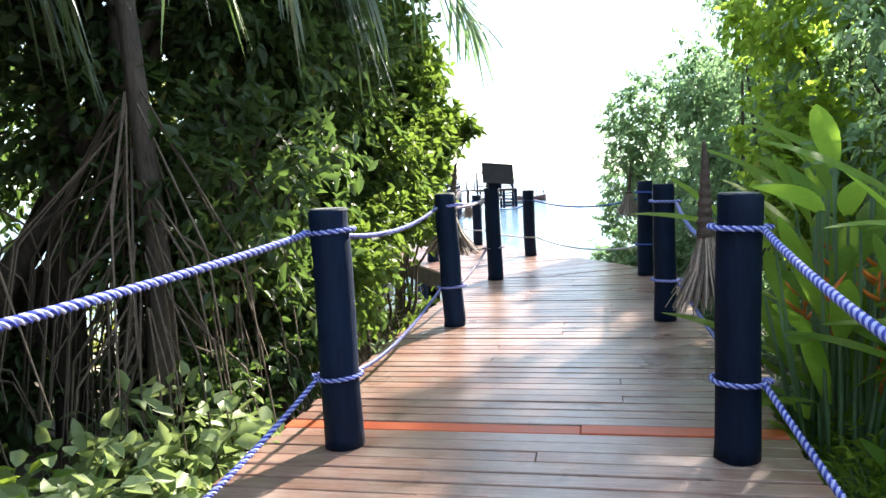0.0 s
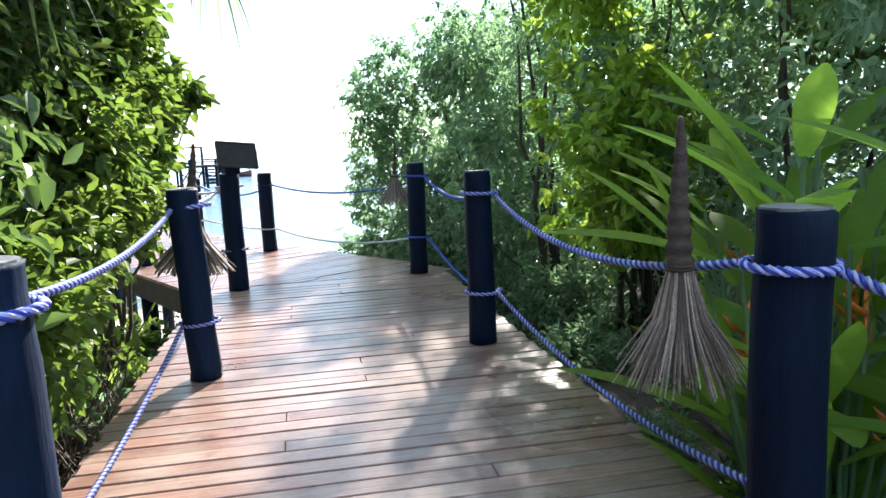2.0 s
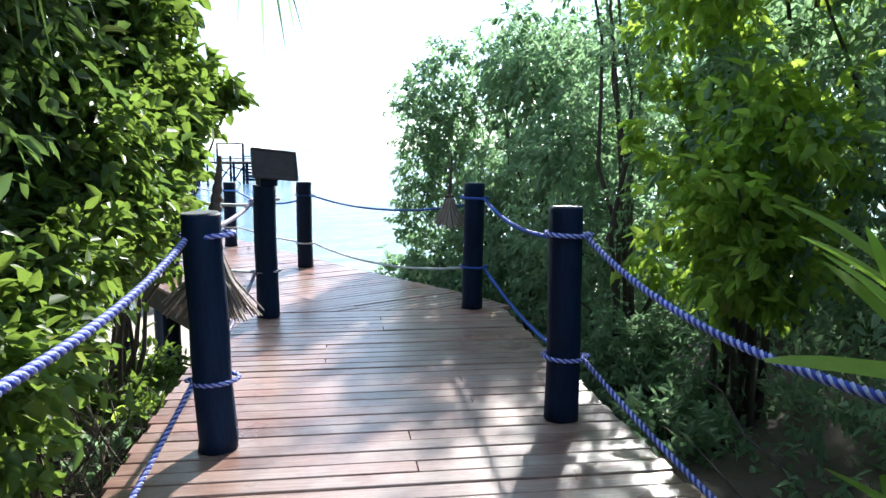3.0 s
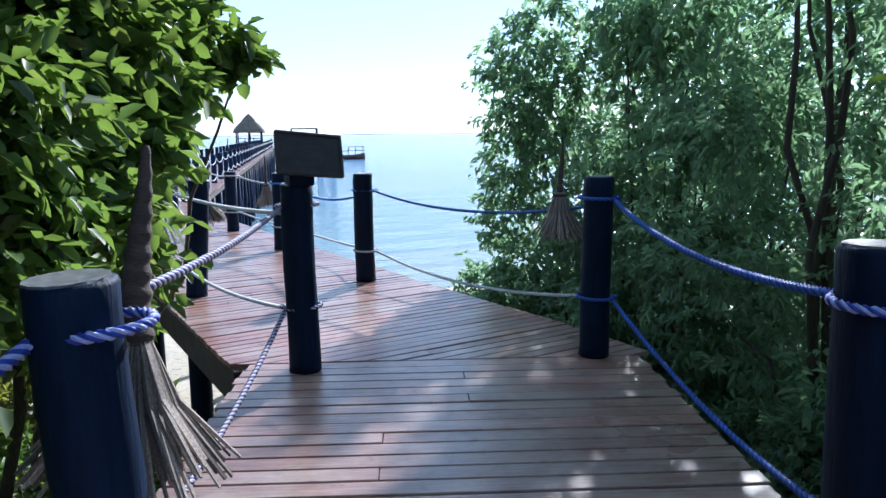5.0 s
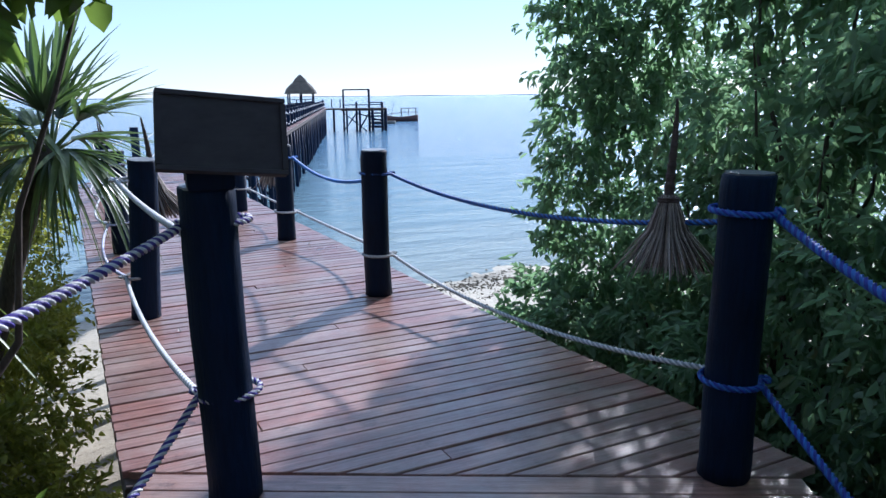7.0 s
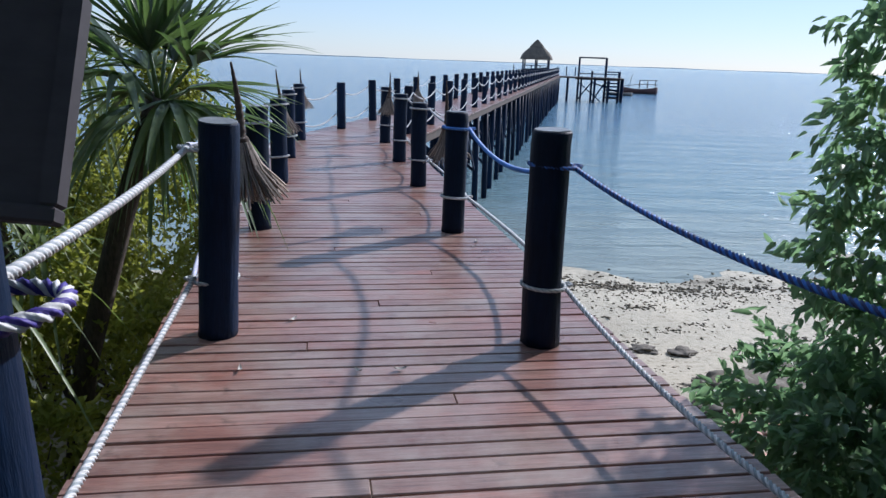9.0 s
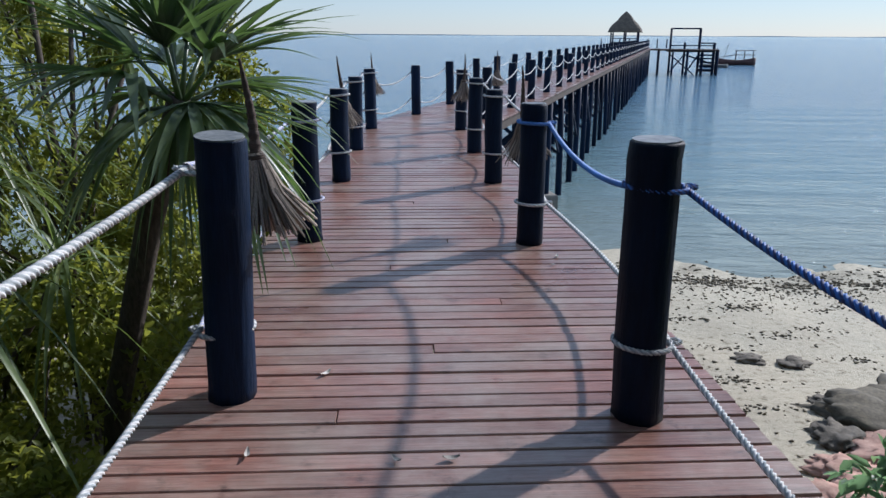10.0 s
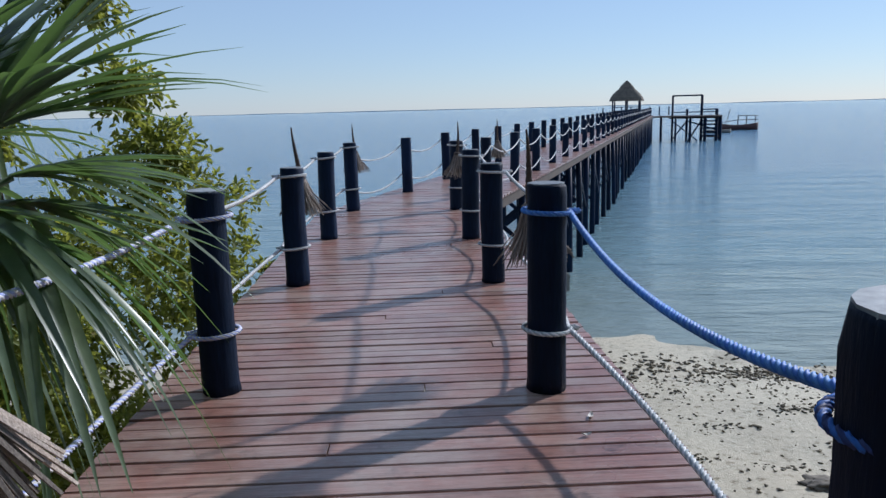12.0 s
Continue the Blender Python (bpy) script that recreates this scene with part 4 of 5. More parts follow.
def put_boats():
    boat = new("boat")
    tagged(boat, "dark wooden boat with a canopy frame moored on the sea", "boat")
    d = Matrix.Translation((46.6, 135.7, -3.1)) @ Matrix.Rotation(math.radians(-16), 4, "Z")
    n, v, f = 15, [], []
    for i in range(n):
        k = i / (n - 1) * 2 - 1
        w = 0.95 * (1 - abs(k) ** 2.6) + 0.04
        sheer = 0.75 + 0.45 * k * k
        for q in (-1.0, -0.75, 0.0, 0.75, 1.0):
            v.append(d @ Vector((3.1 * k * (1 - 0.06 * (1 - abs(q))), w * q, sheer if abs(q) == 1 else (0.15 if abs(q) > 0 else -0.25))))
    for i in range(n - 1):
        f += [(5 * i + k, 5 * i + k + 1, 5 * i + 6 + k, 5 * i + 5 + k) for k in range(4)]
    hull = mesh_from("hull", v, f, [M_HULL], None, True)
    ob = part("hull", hull, boat, "dark red-brown planked hull")
    mod = ob.modifiers.new("thickness", "SOLIDIFY")
    mod.thickness = 0.06

    def bar(a, b, w=0.06):
        part("bar", Build().beam(d @ Vector(a), d @ Vector(b), w, w).mesh("bar", M_BEAM), boat)
    for x in (0.0, 1.3, 2.6):
        for y in (-0.8, 0.8):
            bar((x, y, 0.6), (x, y, 2.25))
        bar((x, -0.8, 2.25), (x, 0.8, 2.25))
    for y in (-0.8, 0.8):
        bar((-0.2, y, 2.25), (3.0, y, 2.3))
        bar((-0.2, y, 1.6), (3.0, y, 1.6))
        bar((-2.9, y * 0.2, 1.15), (0.0, y, 1.6))
    bar((-2.0, 0, 0.5), (-1.2, 0, 3.4), 0.07)
    bar((-2.9, 0, 1.2), (-1.2, 0, 3.3), 0.03)
    dinghy = new("dinghy")
    tagged(dinghy, "small pale dinghy moored beside the larger boat", "boat")
    d = Matrix.Translation((40.0, 125.0, -3.12)) @ Matrix.Rotation(math.radians(-18), 4, "Z")
    v, f = [], []
    for i in range(11):
        k = i / 5 - 1
        w = 0.6 * (1 - abs(k) ** 2.4) + 0.03
        for q in (-1.0, 0.0, 1.0):
            v.append(d @ Vector((1.9 * k, w * q, 0.42 + 0.15 * k * k if q else -0.1)))
    for i in range(10):
        f += [(3 * i + k, 3 * i + k + 1, 3 * i + 4 + k, 3 * i + 3 + k) for k in range(2)]
    ob = part("hull", mesh_from("hull", v, f, [M_CONC], None, True), dinghy)
    ob.modifiers.new("thickness", "SOLIDIFY").thickness = 0.05


# ---- plants ----
def limb_mesh(base, t, r0, thick=0.07):
    base, t = Vector(base), Vector(t)
    pts, n = [], 7
    for i in range(n + 1):
        k = i / n
        p = base.lerp(t, k)
        p.z = base.z + (t.z - base.z) * k ** 0.8
        w = 0.10 * math.sin(k * math.pi)
        pts.append(p + Vector((r0.uniform(-w, w), r0.uniform(-w, w), r0.uniform(-w, w) * 0.4)))
    return Build().tube(pts, [thick * (1 - 0.82 * i / n) for i in range(n + 1)], 6, 0.1, r0).mesh("limb", M_BARK, True)


def tree(name, label, base, clumps, n, leaf, width, mat, seed, thick=0.07, droop=0.35, shell=0.55, category="tree", twigs=1):
    """A woody plant: limbs from its base into its clumps, and a crown of single leaves."""
    r0, rng_ = random.Random(seed), np.random.default_rng(seed)
    ob = new(name)
    x, y = base
    g = ground_height(x, y) - 0.1
    ob.matrix_basis = pose(x, y, g)
    tagged(ob, label, category)
    rel = [(cx - x, cy - y, cz - g, r) for cx, cy, cz, r in clumps]
    for i, c in enumerate(rel[:10]):
        part("limb" if i else "trunk", limb_mesh((0.03 * i * math.cos(2.4 * i), 0.03 * i * math.sin(2.4 * i), 0), c[:3], r0, thick if i == 0 else thick * 0.7), ob)
    pos, out = clump_points(rng_, rel, n, shell)
    part("crown", leaves("crown", pos, out, leaf, width, mat, rng_, droop), ob)
    return ob


def clump_box(seed, n, lo, hi, r, frame_uv=True):
    """n clumps inside a box in (u, v, z) of the first stretch, or in x, y, z."""
    r0 = random.Random(seed)
    out = []
    for _ in range(n):
        a, b, z = (r0.uniform(l, h) for l, h in zip(lo, hi))
        x, y, _z = at(a, b) if frame_uv else (a, b, 0)
        out.append((x, y, z, r * r0.uniform(0.65, 1.3)))
    return out


def put_trees():
    # left of the first stretch
    tree("shade_tree", "dense dark green shade tree with thin trunks", at(3.4, -3.4)[:2], clump_box(1, 36, (0.5, -5.0, 1.9), (6.2, -1.8, 4.2), 0.72), 27000, 0.14, 0.06, LEAF_DARK, 11, 0.09)
    tree("shade_tree", "dark leafy tree rising beside the boardwalk", at(6.2, -2.6)[:2], clump_box(2, 34, (4.8, -3.4, 1.3), (8.4, -1.65, 4.4), 0.60), 38000, 0.12, 0.052, LEAF_DARK, 12, 0.08)
    tree("shrub", "sunlit yellow-green leafy shrub crowding the deck edge", at(8.2, -2.2)[:2], clump_box(3, 26, (6.4, -2.6, -0.3), (9.1, -1.68, 2.5), 0.40), 30000, 0.105, 0.056, LEAF_SUN, 13, 0.05, category="shrub")
    tree("shrub", "leafy green shrub leaning over the deck edge", at(6.0, -2.1)[:2], clump_box(4, 16, (4.7, -2.7, -0.4), (7.4, -1.65, 1.1), 0.38), 15000, 0.10, 0.05, LEAF_DARK, 14, 0.05, category="shrub")
    tree("tree", "green tree with bright broad leaves near a sign post", at(9.4, -2.7)[:2], clump_box(5, 16, (8.3, -3.0, 1.8), (9.9, -1.75, 3.3), 0.45), 17000, 0.115, 0.065, LEAF_SUN, 15, 0.06)
    tree("tree", "green leafy branch hanging above the sign post", at(10.0, -2.3)[:2], [(2.45, 9.40, 2.1, 0.30), (2.75, 9.55, 2.02, 0.22), (2.95, 9.6, 1.90, 0.13), (2.02, 9.15, 1.5, 0.28), (1.85, 9.15, 0.9, 0.3), (2.2, 9.1, 2.6, 0.4), (2.45, 9.25, 1.75, 0.30), (2.28, 9.0, 1.45, 0.30), (2.1, 8.85, 1.95, 0.36), (2.0, 8.85, 1.25, 0.28)], 5400, 0.125, 0.078, LEAF_SUN, 16, 0.04)
    # added crown above the view: keeps the sun off the left trees
    tree("tree", "unseen dark tree crown added overhead to shade the left trees", at(4.6, -3.9)[:2], clump_box(7, 44, (5.4, -1.7, 4.6), (12.0, 0.6, 5.6), 0.60), 15000, 0.17, 0.075, LEAF_DARK, 38, 0.11)
    tree("tree", "tall dark green tree within the thicket", at(4.0, -7.0)[:2], clump_box(6, 34, (1.0, -9.5, 0.5), (9.0, -5.0, 4.6), 0.95), 22000, 0.19, 0.08, LEAF_DARK, 17, 0.12)
    tree("shrub", "dim green undergrowth under the shade tree", at(2.6, -3.2)[:2], clump_box(8, 26, (0.6, -5.0, -0.2), (5.2, -2.3, 1.1), 0.42), 16000, 0.135, 0.06, LEAF_DARK, 18, 0.03, category="shrub")
    tree("tree", "dark green tree filling the thicket", at(0.6, -6.0)[:2], clump_box(9, 44, (-1.0, -8.5, 0.8), (6.5, -4.4, 4.6), 0.85), 25000, 0.19, 0.08, LEAF_DARK, 19, 0.09)
    # right of the first stretch
    tree("tree", "dense mid-green tree beside the boardwalk", at(7.2, 3.6)[:2], clump_box(21, 62, (5.0, 2.25, -0.8), (9.9, 3.6, 2.8), 0.54), 25000, 0.088, 0.038, LEAF_MID, 21, 0.05, 0.5)
    tree("tree", "thin-leaved green tree standing over the bank", (8.6, 8.6), clump_box(26, 30, (7.3, 6.2, -1.6), (9.0, 9.6, 2.6), 0.55, False), 6000, 0.085, 0.038, LEAF_MID, 26, 0.07, 0.6)
    tree("tree", "green tree between the boardwalk thicket and the beach", (6.3, 8.2), clump_box(20, 60, (5.65, 7.6, -1.3), (7.0, 9.2, 4.2), 0.42, False), 14500, 0.08, 0.035, LEAF_MID, 20, 0.05, 0.6)
    tree("tree", "bright yellow-green leafy sprays lit by the sun", at(8.9, 3.0)[:2], clump_box(19, 30, (7.0, 1.95, 0.7), (8.8, 2.6, 3.9), 0.36), 9000, 0.11, 0.06, LEAF_BRIGHT, 30, 0.05)
    tree("tree", "bushy tree with drooping green leaves above the beach", (6.7, 10.8), clump_box(22, 44, (6.0, 9.2, -1.9), (7.3, 11.4, 0.9), 0.42, False) + [(6.10 + 0.06 * (i % 3), 11.95 - 0.1 * (i % 2), -1.6 + 0.36 * i, 0.38) for i in range(12)] + [(6.55, 11.8, -1.4 + 0.5 * i, 0.42) for i in range(9)] + [(6.45 + 0.17 * i, 11.75 - 0.18 * i, 1.5 + 0.32 * i, 0.40) for i in range(5)], 42000, 0.09, 0.038, LEAF_MID, 22, 0.05, 0.7)
    tree("tree", "airy green tree top with thin drooping leaves", (7.0, 10.4), clump_box(222, 32, (6.35, 9.4, 1.2), (7.8, 11.2, 3.0), 0.40, False), 7000, 0.11, 0.046, LEAF_MID, 36, 0.04, 0.7)
    tree("tree", "tall green tree standing above the beach bank", (9.2, 11.6), clump_box(223, 20, (8.2, 9.4, -0.5), (9.8, 11.6, 2.6), 0.60, False), 3000, 0.13, 0.055, LEAF_MID, 37, 0.09, 0.6)
    tree("tree", "tall bright green tree above the boardwalk thicket", at(6.8, 5.6)[:2], clump_box(23, 30, (4.6, 3.2, 2.4), (9.0, 4.8, 4.4), 0.65), 10000, 0.12, 0.055, LEAF_BRIGHT, 23, 0.1)
    tree("tree", "dark tree with bare vines beside the boardwalk", at(4.4, 3.9)[:2], clump_box(24, 26, (3.2, 3.0, 0.3), (5.6, 4.8, 3.8), 0.6), 11000, 0.085, 0.042, LEAF_DARK, 24, 0.07)
    tree("shrub", "low dark green undergrowth on the bank", at(5.6, 2.3)[:2], clump_box(25, 50, (3.2, 1.95, -1.1), (11.2, 3.0, 0.0), 0.36), 19000, 0.095, 0.045, LEAF_MID, 25, 0.03, category="shrub")
    tree("tree", "dark green tree behind the thicket", at(8.0, 5.6)[:2], clump_box(41, 36, (6.2, 4.8, -0.6), (10.2, 6.3, 4.3), 0.75), 15000, 0.13, 0.062, LEAF_DARK, 41, 0.09)
    tree("tree", "mid-green tree on the bank above the beach", at(11.6, 5.6)[:2], clump_box(42, 36, (9.8, 4.8, -1.2), (13.6, 6.3, 4.3), 0.75), 15000, 0.12, 0.055, LEAF_MID, 42, 0.09)
    tree("tree", "leafy green tree farther along the beach bank", at(15.2, 5.7)[:2], clump_box(43, 34, (13.2, 4.9, -1.6), (17.0, 6.4, 4.2), 0.75), 14000, 0.12, 0.055, LEAF_MID, 43, 0.09)
    tree("tree", "green tree standing above the far side of the beach", (10.0, 13.2), clump_box(44, 34, (8.9, 11.8, -1.8), (11.2, 14.6, 3.1), 0.70, False), 13000, 0.12, 0.055, LEAF_MID, 44, 0.09)
    tree("tree", "tree closing the path's inland end", at(-3.5, 3.0)[:2], clump_box(27, 20, (-6.5, 2.2, 0.3), (-1.5, 5.0, 3.2), 0.8), 9000, 0.17, 0.08, LEAF_DARK, 27, 0.1)
    tree("tree", "dark tree overhanging the inland path", at(-4.0, -2.6)[:2], clump_box(28, 20, (-6.5, -4.5, 0.3), (-2.0, -2.0, 3.2), 0.8), 9000, 0.17, 0.08, LEAF_DARK, 28, 0.1)
    tree("shrub", "dark low shrub on the bank below the deck", (6.7, 12.0), clump_box(29, 34, (5.75, 10.4, -2.3), (7.7, 12.3, -0.2), 0.38, False), 19000, 0.095, 0.042, LEAF_MID, 29, 0.04, category="shrub")
    # left of the second stretch
    tree("mangrove", "olive green mangrove bush in the shallow water", (0.9, 16.9), clump_box(31, 36, (-0.9, 15.0, -2.0), (1.75, 18.2, 0.6), 0.48, False) + [(1.72, 18.0, 0.5, 0.36), (1.85, 18.1, -0.1, 0.36), (1.7, 17.0, -0.4, 0.4), (1.5, 17.6, 0.75, 0.4), (1.2, 17.8, 1.0, 0.4), (1.6, 17.3, 0.1, 0.4)], 40000, 0.08, 0.038, LEAF_MANG, 31, 0.04, 0.1, category="mangrove")
    tree("mangrove", "tall sparse yellow-green mangrove tree", (0.3, 17.1), clump_box(32, 22, (-1.6, 16.0, 1.0), (0.8, 17.8, 4.4), 0.40, False) + [(1.2, 17.4, 1.6, 0.4), (1.0, 17.3, 2.3, 0.42), (0.7, 17.4, 2.9, 0.45), (0.3, 17.2, 3.5, 0.5), (1.4, 17.6, 1.1, 0.38), (0.95, 17.5, 3.3, 0.35)], 24000, 0.08, 0.036, LEAF_MANG, 32, 0.05, 0.1, 0.9, category="mangrove")
    tree("shrub", "low olive shrub growing below the deck edge", (1.5, 12.1), clump_box(33, 40, (-0.8, 10.0, -1.8), (2.15, 14.8, -0.35), 0.42, False), 29000, 0.088, 0.042, LEAF_MANG, 33, 0.03, 0.1, category="shrub")
    tree("mangrove", "thin green mangrove trees behind a strap-leaved palm", (-0.9, 13.8), clump_box(34, 44, (-3.6, 11.6, -1.4), (0.6, 15.8, 3.6), 0.6, False), 15000, 0.10, 0.04, LEAF_MANG, 34, 0.05, 0.2, 0.9, category="mangrove")
    tree("shrub", "mixed green shrub under the deck corner", (1.7, 10.3), clump_box(35, 26, (0.4, 9.0, -1.5), (2.5, 11.0, -0.45), 0.33, False), 15000, 0.09, 0.048, LEAF_SUN, 35, 0.03, category="shrub")
    tree("mangrove", "far mangrove bushes along the shore", (-6.0, 19.0), clump_box(36, 26, (-13, 14.5, -2.4), (-2.4, 20.0, 1.6), 0.9, False), 12000, 0.16, 0.065, LEAF_MANG, 36, 0.08, 0.2, category="mangrove")


def put_roots():
    """Hanging roots and dry fronds under the shade tree."""
    for k, (u, v) in enumerate(((3.0, -2.9), (3.9, -3.3), (5.0, -2.6), (4.5, -2.2), (2.2, -2.7), (5.6, -2.2))):
        r0 = random.Random(100 + k)
        x, y, _ = at(u, v)
        g = ground_height(x, y)
        ob = new("root_cluster")
        ob.matrix_basis = pose(x, y, g - 0.05)
        tagged(ob, "bundle of brown hanging roots and dry fronds", "roots", "hanging roots")
        b = Build()
        b.tube([(0, 0, 0), (r0.uniform(-0.1, 0.1), 0.05, 1.3), (r0.uniform(-0.3, 0.3), r0.uniform(-0.2, 0.2), 3.6)], [0.10, 0.075, 0.05], 8, 0.08, r0)
        part("stem", b.mesh("stem", M_BARK, True), ob)
        b = Build()
        for _ in range(80):
            a, h = r0.uniform(0, 6.2832), r0.uniform(0.7, 2.4)
            top = Vector((0.08 * math.cos(a), 0.08 * math.sin(a), h))
            sp = r0.uniform(0.15, 0.85) * (0.5 + 0.3 * h)
            end = Vector((sp * math.cos(a), sp * math.sin(a), r0.uniform(-0.05, 0.5) if h < 1.6 else r0.uniform(0.2, 1.0)))
            mid = top.lerp(end, 0.5) + Vector((sp * 0.25 * math.cos(a), sp * 0.25 * math.sin(a), 0.08))
            b.tube([top, mid, end], [0.008, 0.007, 0.004], 4)
        tagged(part("root", b.mesh("root", M_ROOT), ob, "thin dry brown strands"), kind="stuff")


def put_palm():
    """The strap-leaved palm beside the second stretch."""
    rng_ = np.random.default_rng(41)
    ob = new("palm")
    x, y = 2.37, 13.62
    g = ground_height(x, y)
    ob.matrix_basis = pose(x, y, g - 0.1)
    tagged(ob, "strap-leaved palm with dry hanging leaves beside the deck", "palm")
    H = 1.12 - g + 0.1
    b = Build()
    b.tube([(-1.0, 0.5, 0), (-0.75, 0.35, H * 0.4), (-0.3, 0.12, H * 0.78), (0, 0, H)], [0.10, 0.085, 0.08, 0.07], 10, 0.06, random.Random(1))
    part("trunk", b.mesh("trunk", M_BARK, True), ob)
    for k in range(14):                                   # pleated fans on short stalks
        a = 2.4 * k + rng_.uniform(-0.3, 0.3)
        e = radians(78 - 8.2 * k)
        d = np.array([math.cos(a) * math.cos(e), math.sin(a) * math.cos(e), math.sin(e)])
        s = unit(np.cross(d, np.array([0.02, 0.01, 1.0]))[None])[0]
        hub = np.array([0, 0, H]) + d * rng_.uniform(0.16, 0.34)
        part("stalk", Build().tube([(0, 0, H - 0.05), tuple(hub)], [0.02, 0.011], 6).mesh("stalk", LEAF_PALM, True), ob)
        w = np.linspace(-1.0, 1.0, 20)
        fan = d[None] * np.cos(w)[:, None] + s[None] * np.sin(w)[:, None] + rng_.normal(0, 0.045, (20, 3))
        part("fan_leaf", straps("fan_leaf", np.tile(hub, (20, 1)), fan, 0.96 - 0.028 * k, 0.060, LEAF_PALM, rng_, 0.06 + 0.05 * k, 6), ob)
    n = 44
    a = rng_.uniform(0, 6.2832, n)
    d = np.stack([np.cos(a), np.sin(a), rng_.uniform(-0.9, -0.1, n)], 1)
    part("dry_leaves", straps("dry_leaves", np.tile([0, 0, H - 0.08], (n, 1)), d, 0.42, 0.034, LEAF_PALM, rng_, 1.5, 6), ob, "grey-green drooping old leaves")


def put_reeds():
    """Thin drooping strap leaves behind the palm, and the frond tips above the first stretch."""
    rng_ = np.random.default_rng(43)
    for base, n, L, label in (((0.6, 12.8, 1.6), 110, 1.3, "screw pine with long drooping leaves"), ((0.65, 14.0, 0.9), 60, 0.9, "screw pine with dense drooping strap leaves"), ((-0.3, 14.6, 2.2), 100, 1.4, "screw pine with long drooping leaves behind a palm"), ((0.3, 16.0, 2.6), 50, 1.2, "screw pine with thin arching leaves")):
        ob = new("screw_pine")
        g = ground_height(base[0], base[1])
        ob.matrix_basis = pose(base[0], base[1], g - 0.1)
        tagged(ob, label, "screw pine")
        H = base[2] - g
        b = Build()
        heads = []
        for k in range(4):
            a = k * 1.7
            tip = (0.7 * math.cos(a), 0.7 * math.sin(a), H * (0.75 + 0.12 * k))
            b.tube([(0.1 * math.cos(a), 0.1 * math.sin(a), 0), (0.2 * math.cos(a), 0.2 * math.sin(a), H * 0.5), tip], [0.035, 0.028, 0.022], 7, 0.06, random.Random(k))
            heads.append(tip)
        part("trunk", b.mesh("trunk", M_BARK, True), ob)
        pos = np.array([heads[i % 4] for i in range(n * 2)])
        a, e = rng_.uniform(0, 6.2832, 2 * n), np.radians(rng_.uniform(-20, 80, 2 * n))
        d = np.stack([np.cos(a) * np.cos(e), np.sin(a) * np.cos(e), np.sin(e)], 1)
        part("crown", straps("crown", pos, d, L, 0.036, LEAF_REED, rng_, 0.9, 6), ob)
    ob = new("palm_frond")
    ob.matrix_basis = pose(0.35, 6.75, 3.5)
    tagged(ob, "drooping palm frond hanging over the boardwalk", "palm frond")
    line = [(0.0, 0, 0), (0.6, 0.05, 0.12), (1.2, 0.1, 0.0), (1.7, 0.1, -0.35), (2.0, 0.1, -0.8)]
    part("rib", Build().tube([Vector(p) for p in line], [0.018, 0.015, 0.011, 0.008, 0.003], 6).mesh("rib", M_ROOT, True), ob)
    n = 90
    k = rng_.uniform(0.15, 1, n) * 4
    pts = np.array(line)
    pos = np.stack([np.interp(k, np.arange(5), pts[:, c]) for c in range(3)], 1)
    d = np.stack([rng_.uniform(0.0, 0.7, n), rng_.choice([-1, 1], n) * rng_.uniform(0.3, 0.9, n), rng_.uniform(-1.0, -0.1, n)], 1)
    part("leaflet", straps("leaflet", pos, d, 0.55, 0.030, LEAF_MID, rng_, 0.7, 5), ob)
    # the frond is carried by the shade tree's limb
    part("limb", limb_mesh((0, 0, 0), (-1.1, -0.6, -0.5), random.Random(2), 0.03), ob)


def put_feather_palms():
    """Palms whose drooping fronds hang in front of the shade trees."""
    for k, (u, v, top, n, label) in enumerate(((2.4, -3.5, 3.5, 17, "feather palm with long drooping dark fronds"), (4.9, -3.1, 3.7, 15, "feather palm with dull green drooping fronds"),
                                               (1.1, -3.0, 3.2, 13, "feather palm with drooping dark fronds beside the path"))):
        r0, rng_ = random.Random(500 + k), np.random.default_rng(500 + k)
        x, y, _ = at(u, v)
        g = ground_height(x, y)
        ob = new("feather_palm")
        ob.matrix_basis = pose(x, y, g - 0.1)
        tagged(ob, label, "palm", "feather palms")
        H = top - g
        part("trunk", Build().tube([(0, 0, 0), (0.06, 0.03, H * 0.5), (0, 0, H)], [0.12, 0.10, 0.085], 10, 0.06, r0).mesh("trunk", M_BARK, True), ob)
        for i in range(n):
            a, L = 2.4 * i + r0.uniform(-0.2, 0.2), r0.uniform(1.5, 2.2)
            c, q = math.cos(a), math.sin(a)
            lift = r0.uniform(0.1, 0.45)
            line = [(0, 0, H), (0.3 * L * c, 0.3 * L * q, H + lift), (0.6 * L * c, 0.6 * L * q, H + lift * 0.7), (0.85 * L * c, 0.85 * L * q, H - 0.35), (L * c, L * q, H - 0.95)]
            rib = part("frond", Build().tube([Vector(p) for p in line], [0.018, 0.015, 0.011, 0.008, 0.003], 6).mesh("rib", M_ROOT, True), ob)
            m = 90
            w = rng_.uniform(0.12, 1, m) * 4
            pts = np.array(line)
            pos = np.stack([np.interp(w, np.arange(5), pts[:, j]) for j in range(3)], 1)
            side = rng_.choice([-1, 1], m) * rng_.uniform(0.15, 0.6, m)
            d = np.stack([0.25 * c - side * q, 0.25 * q + side * c, rng_.uniform(-1.0, -0.5, m)], 1)
            part("leaflet", straps("leaflet", pos, d, 0.52, 0.030, LEAF_PALM, rng_, 0.5, 4), rib)


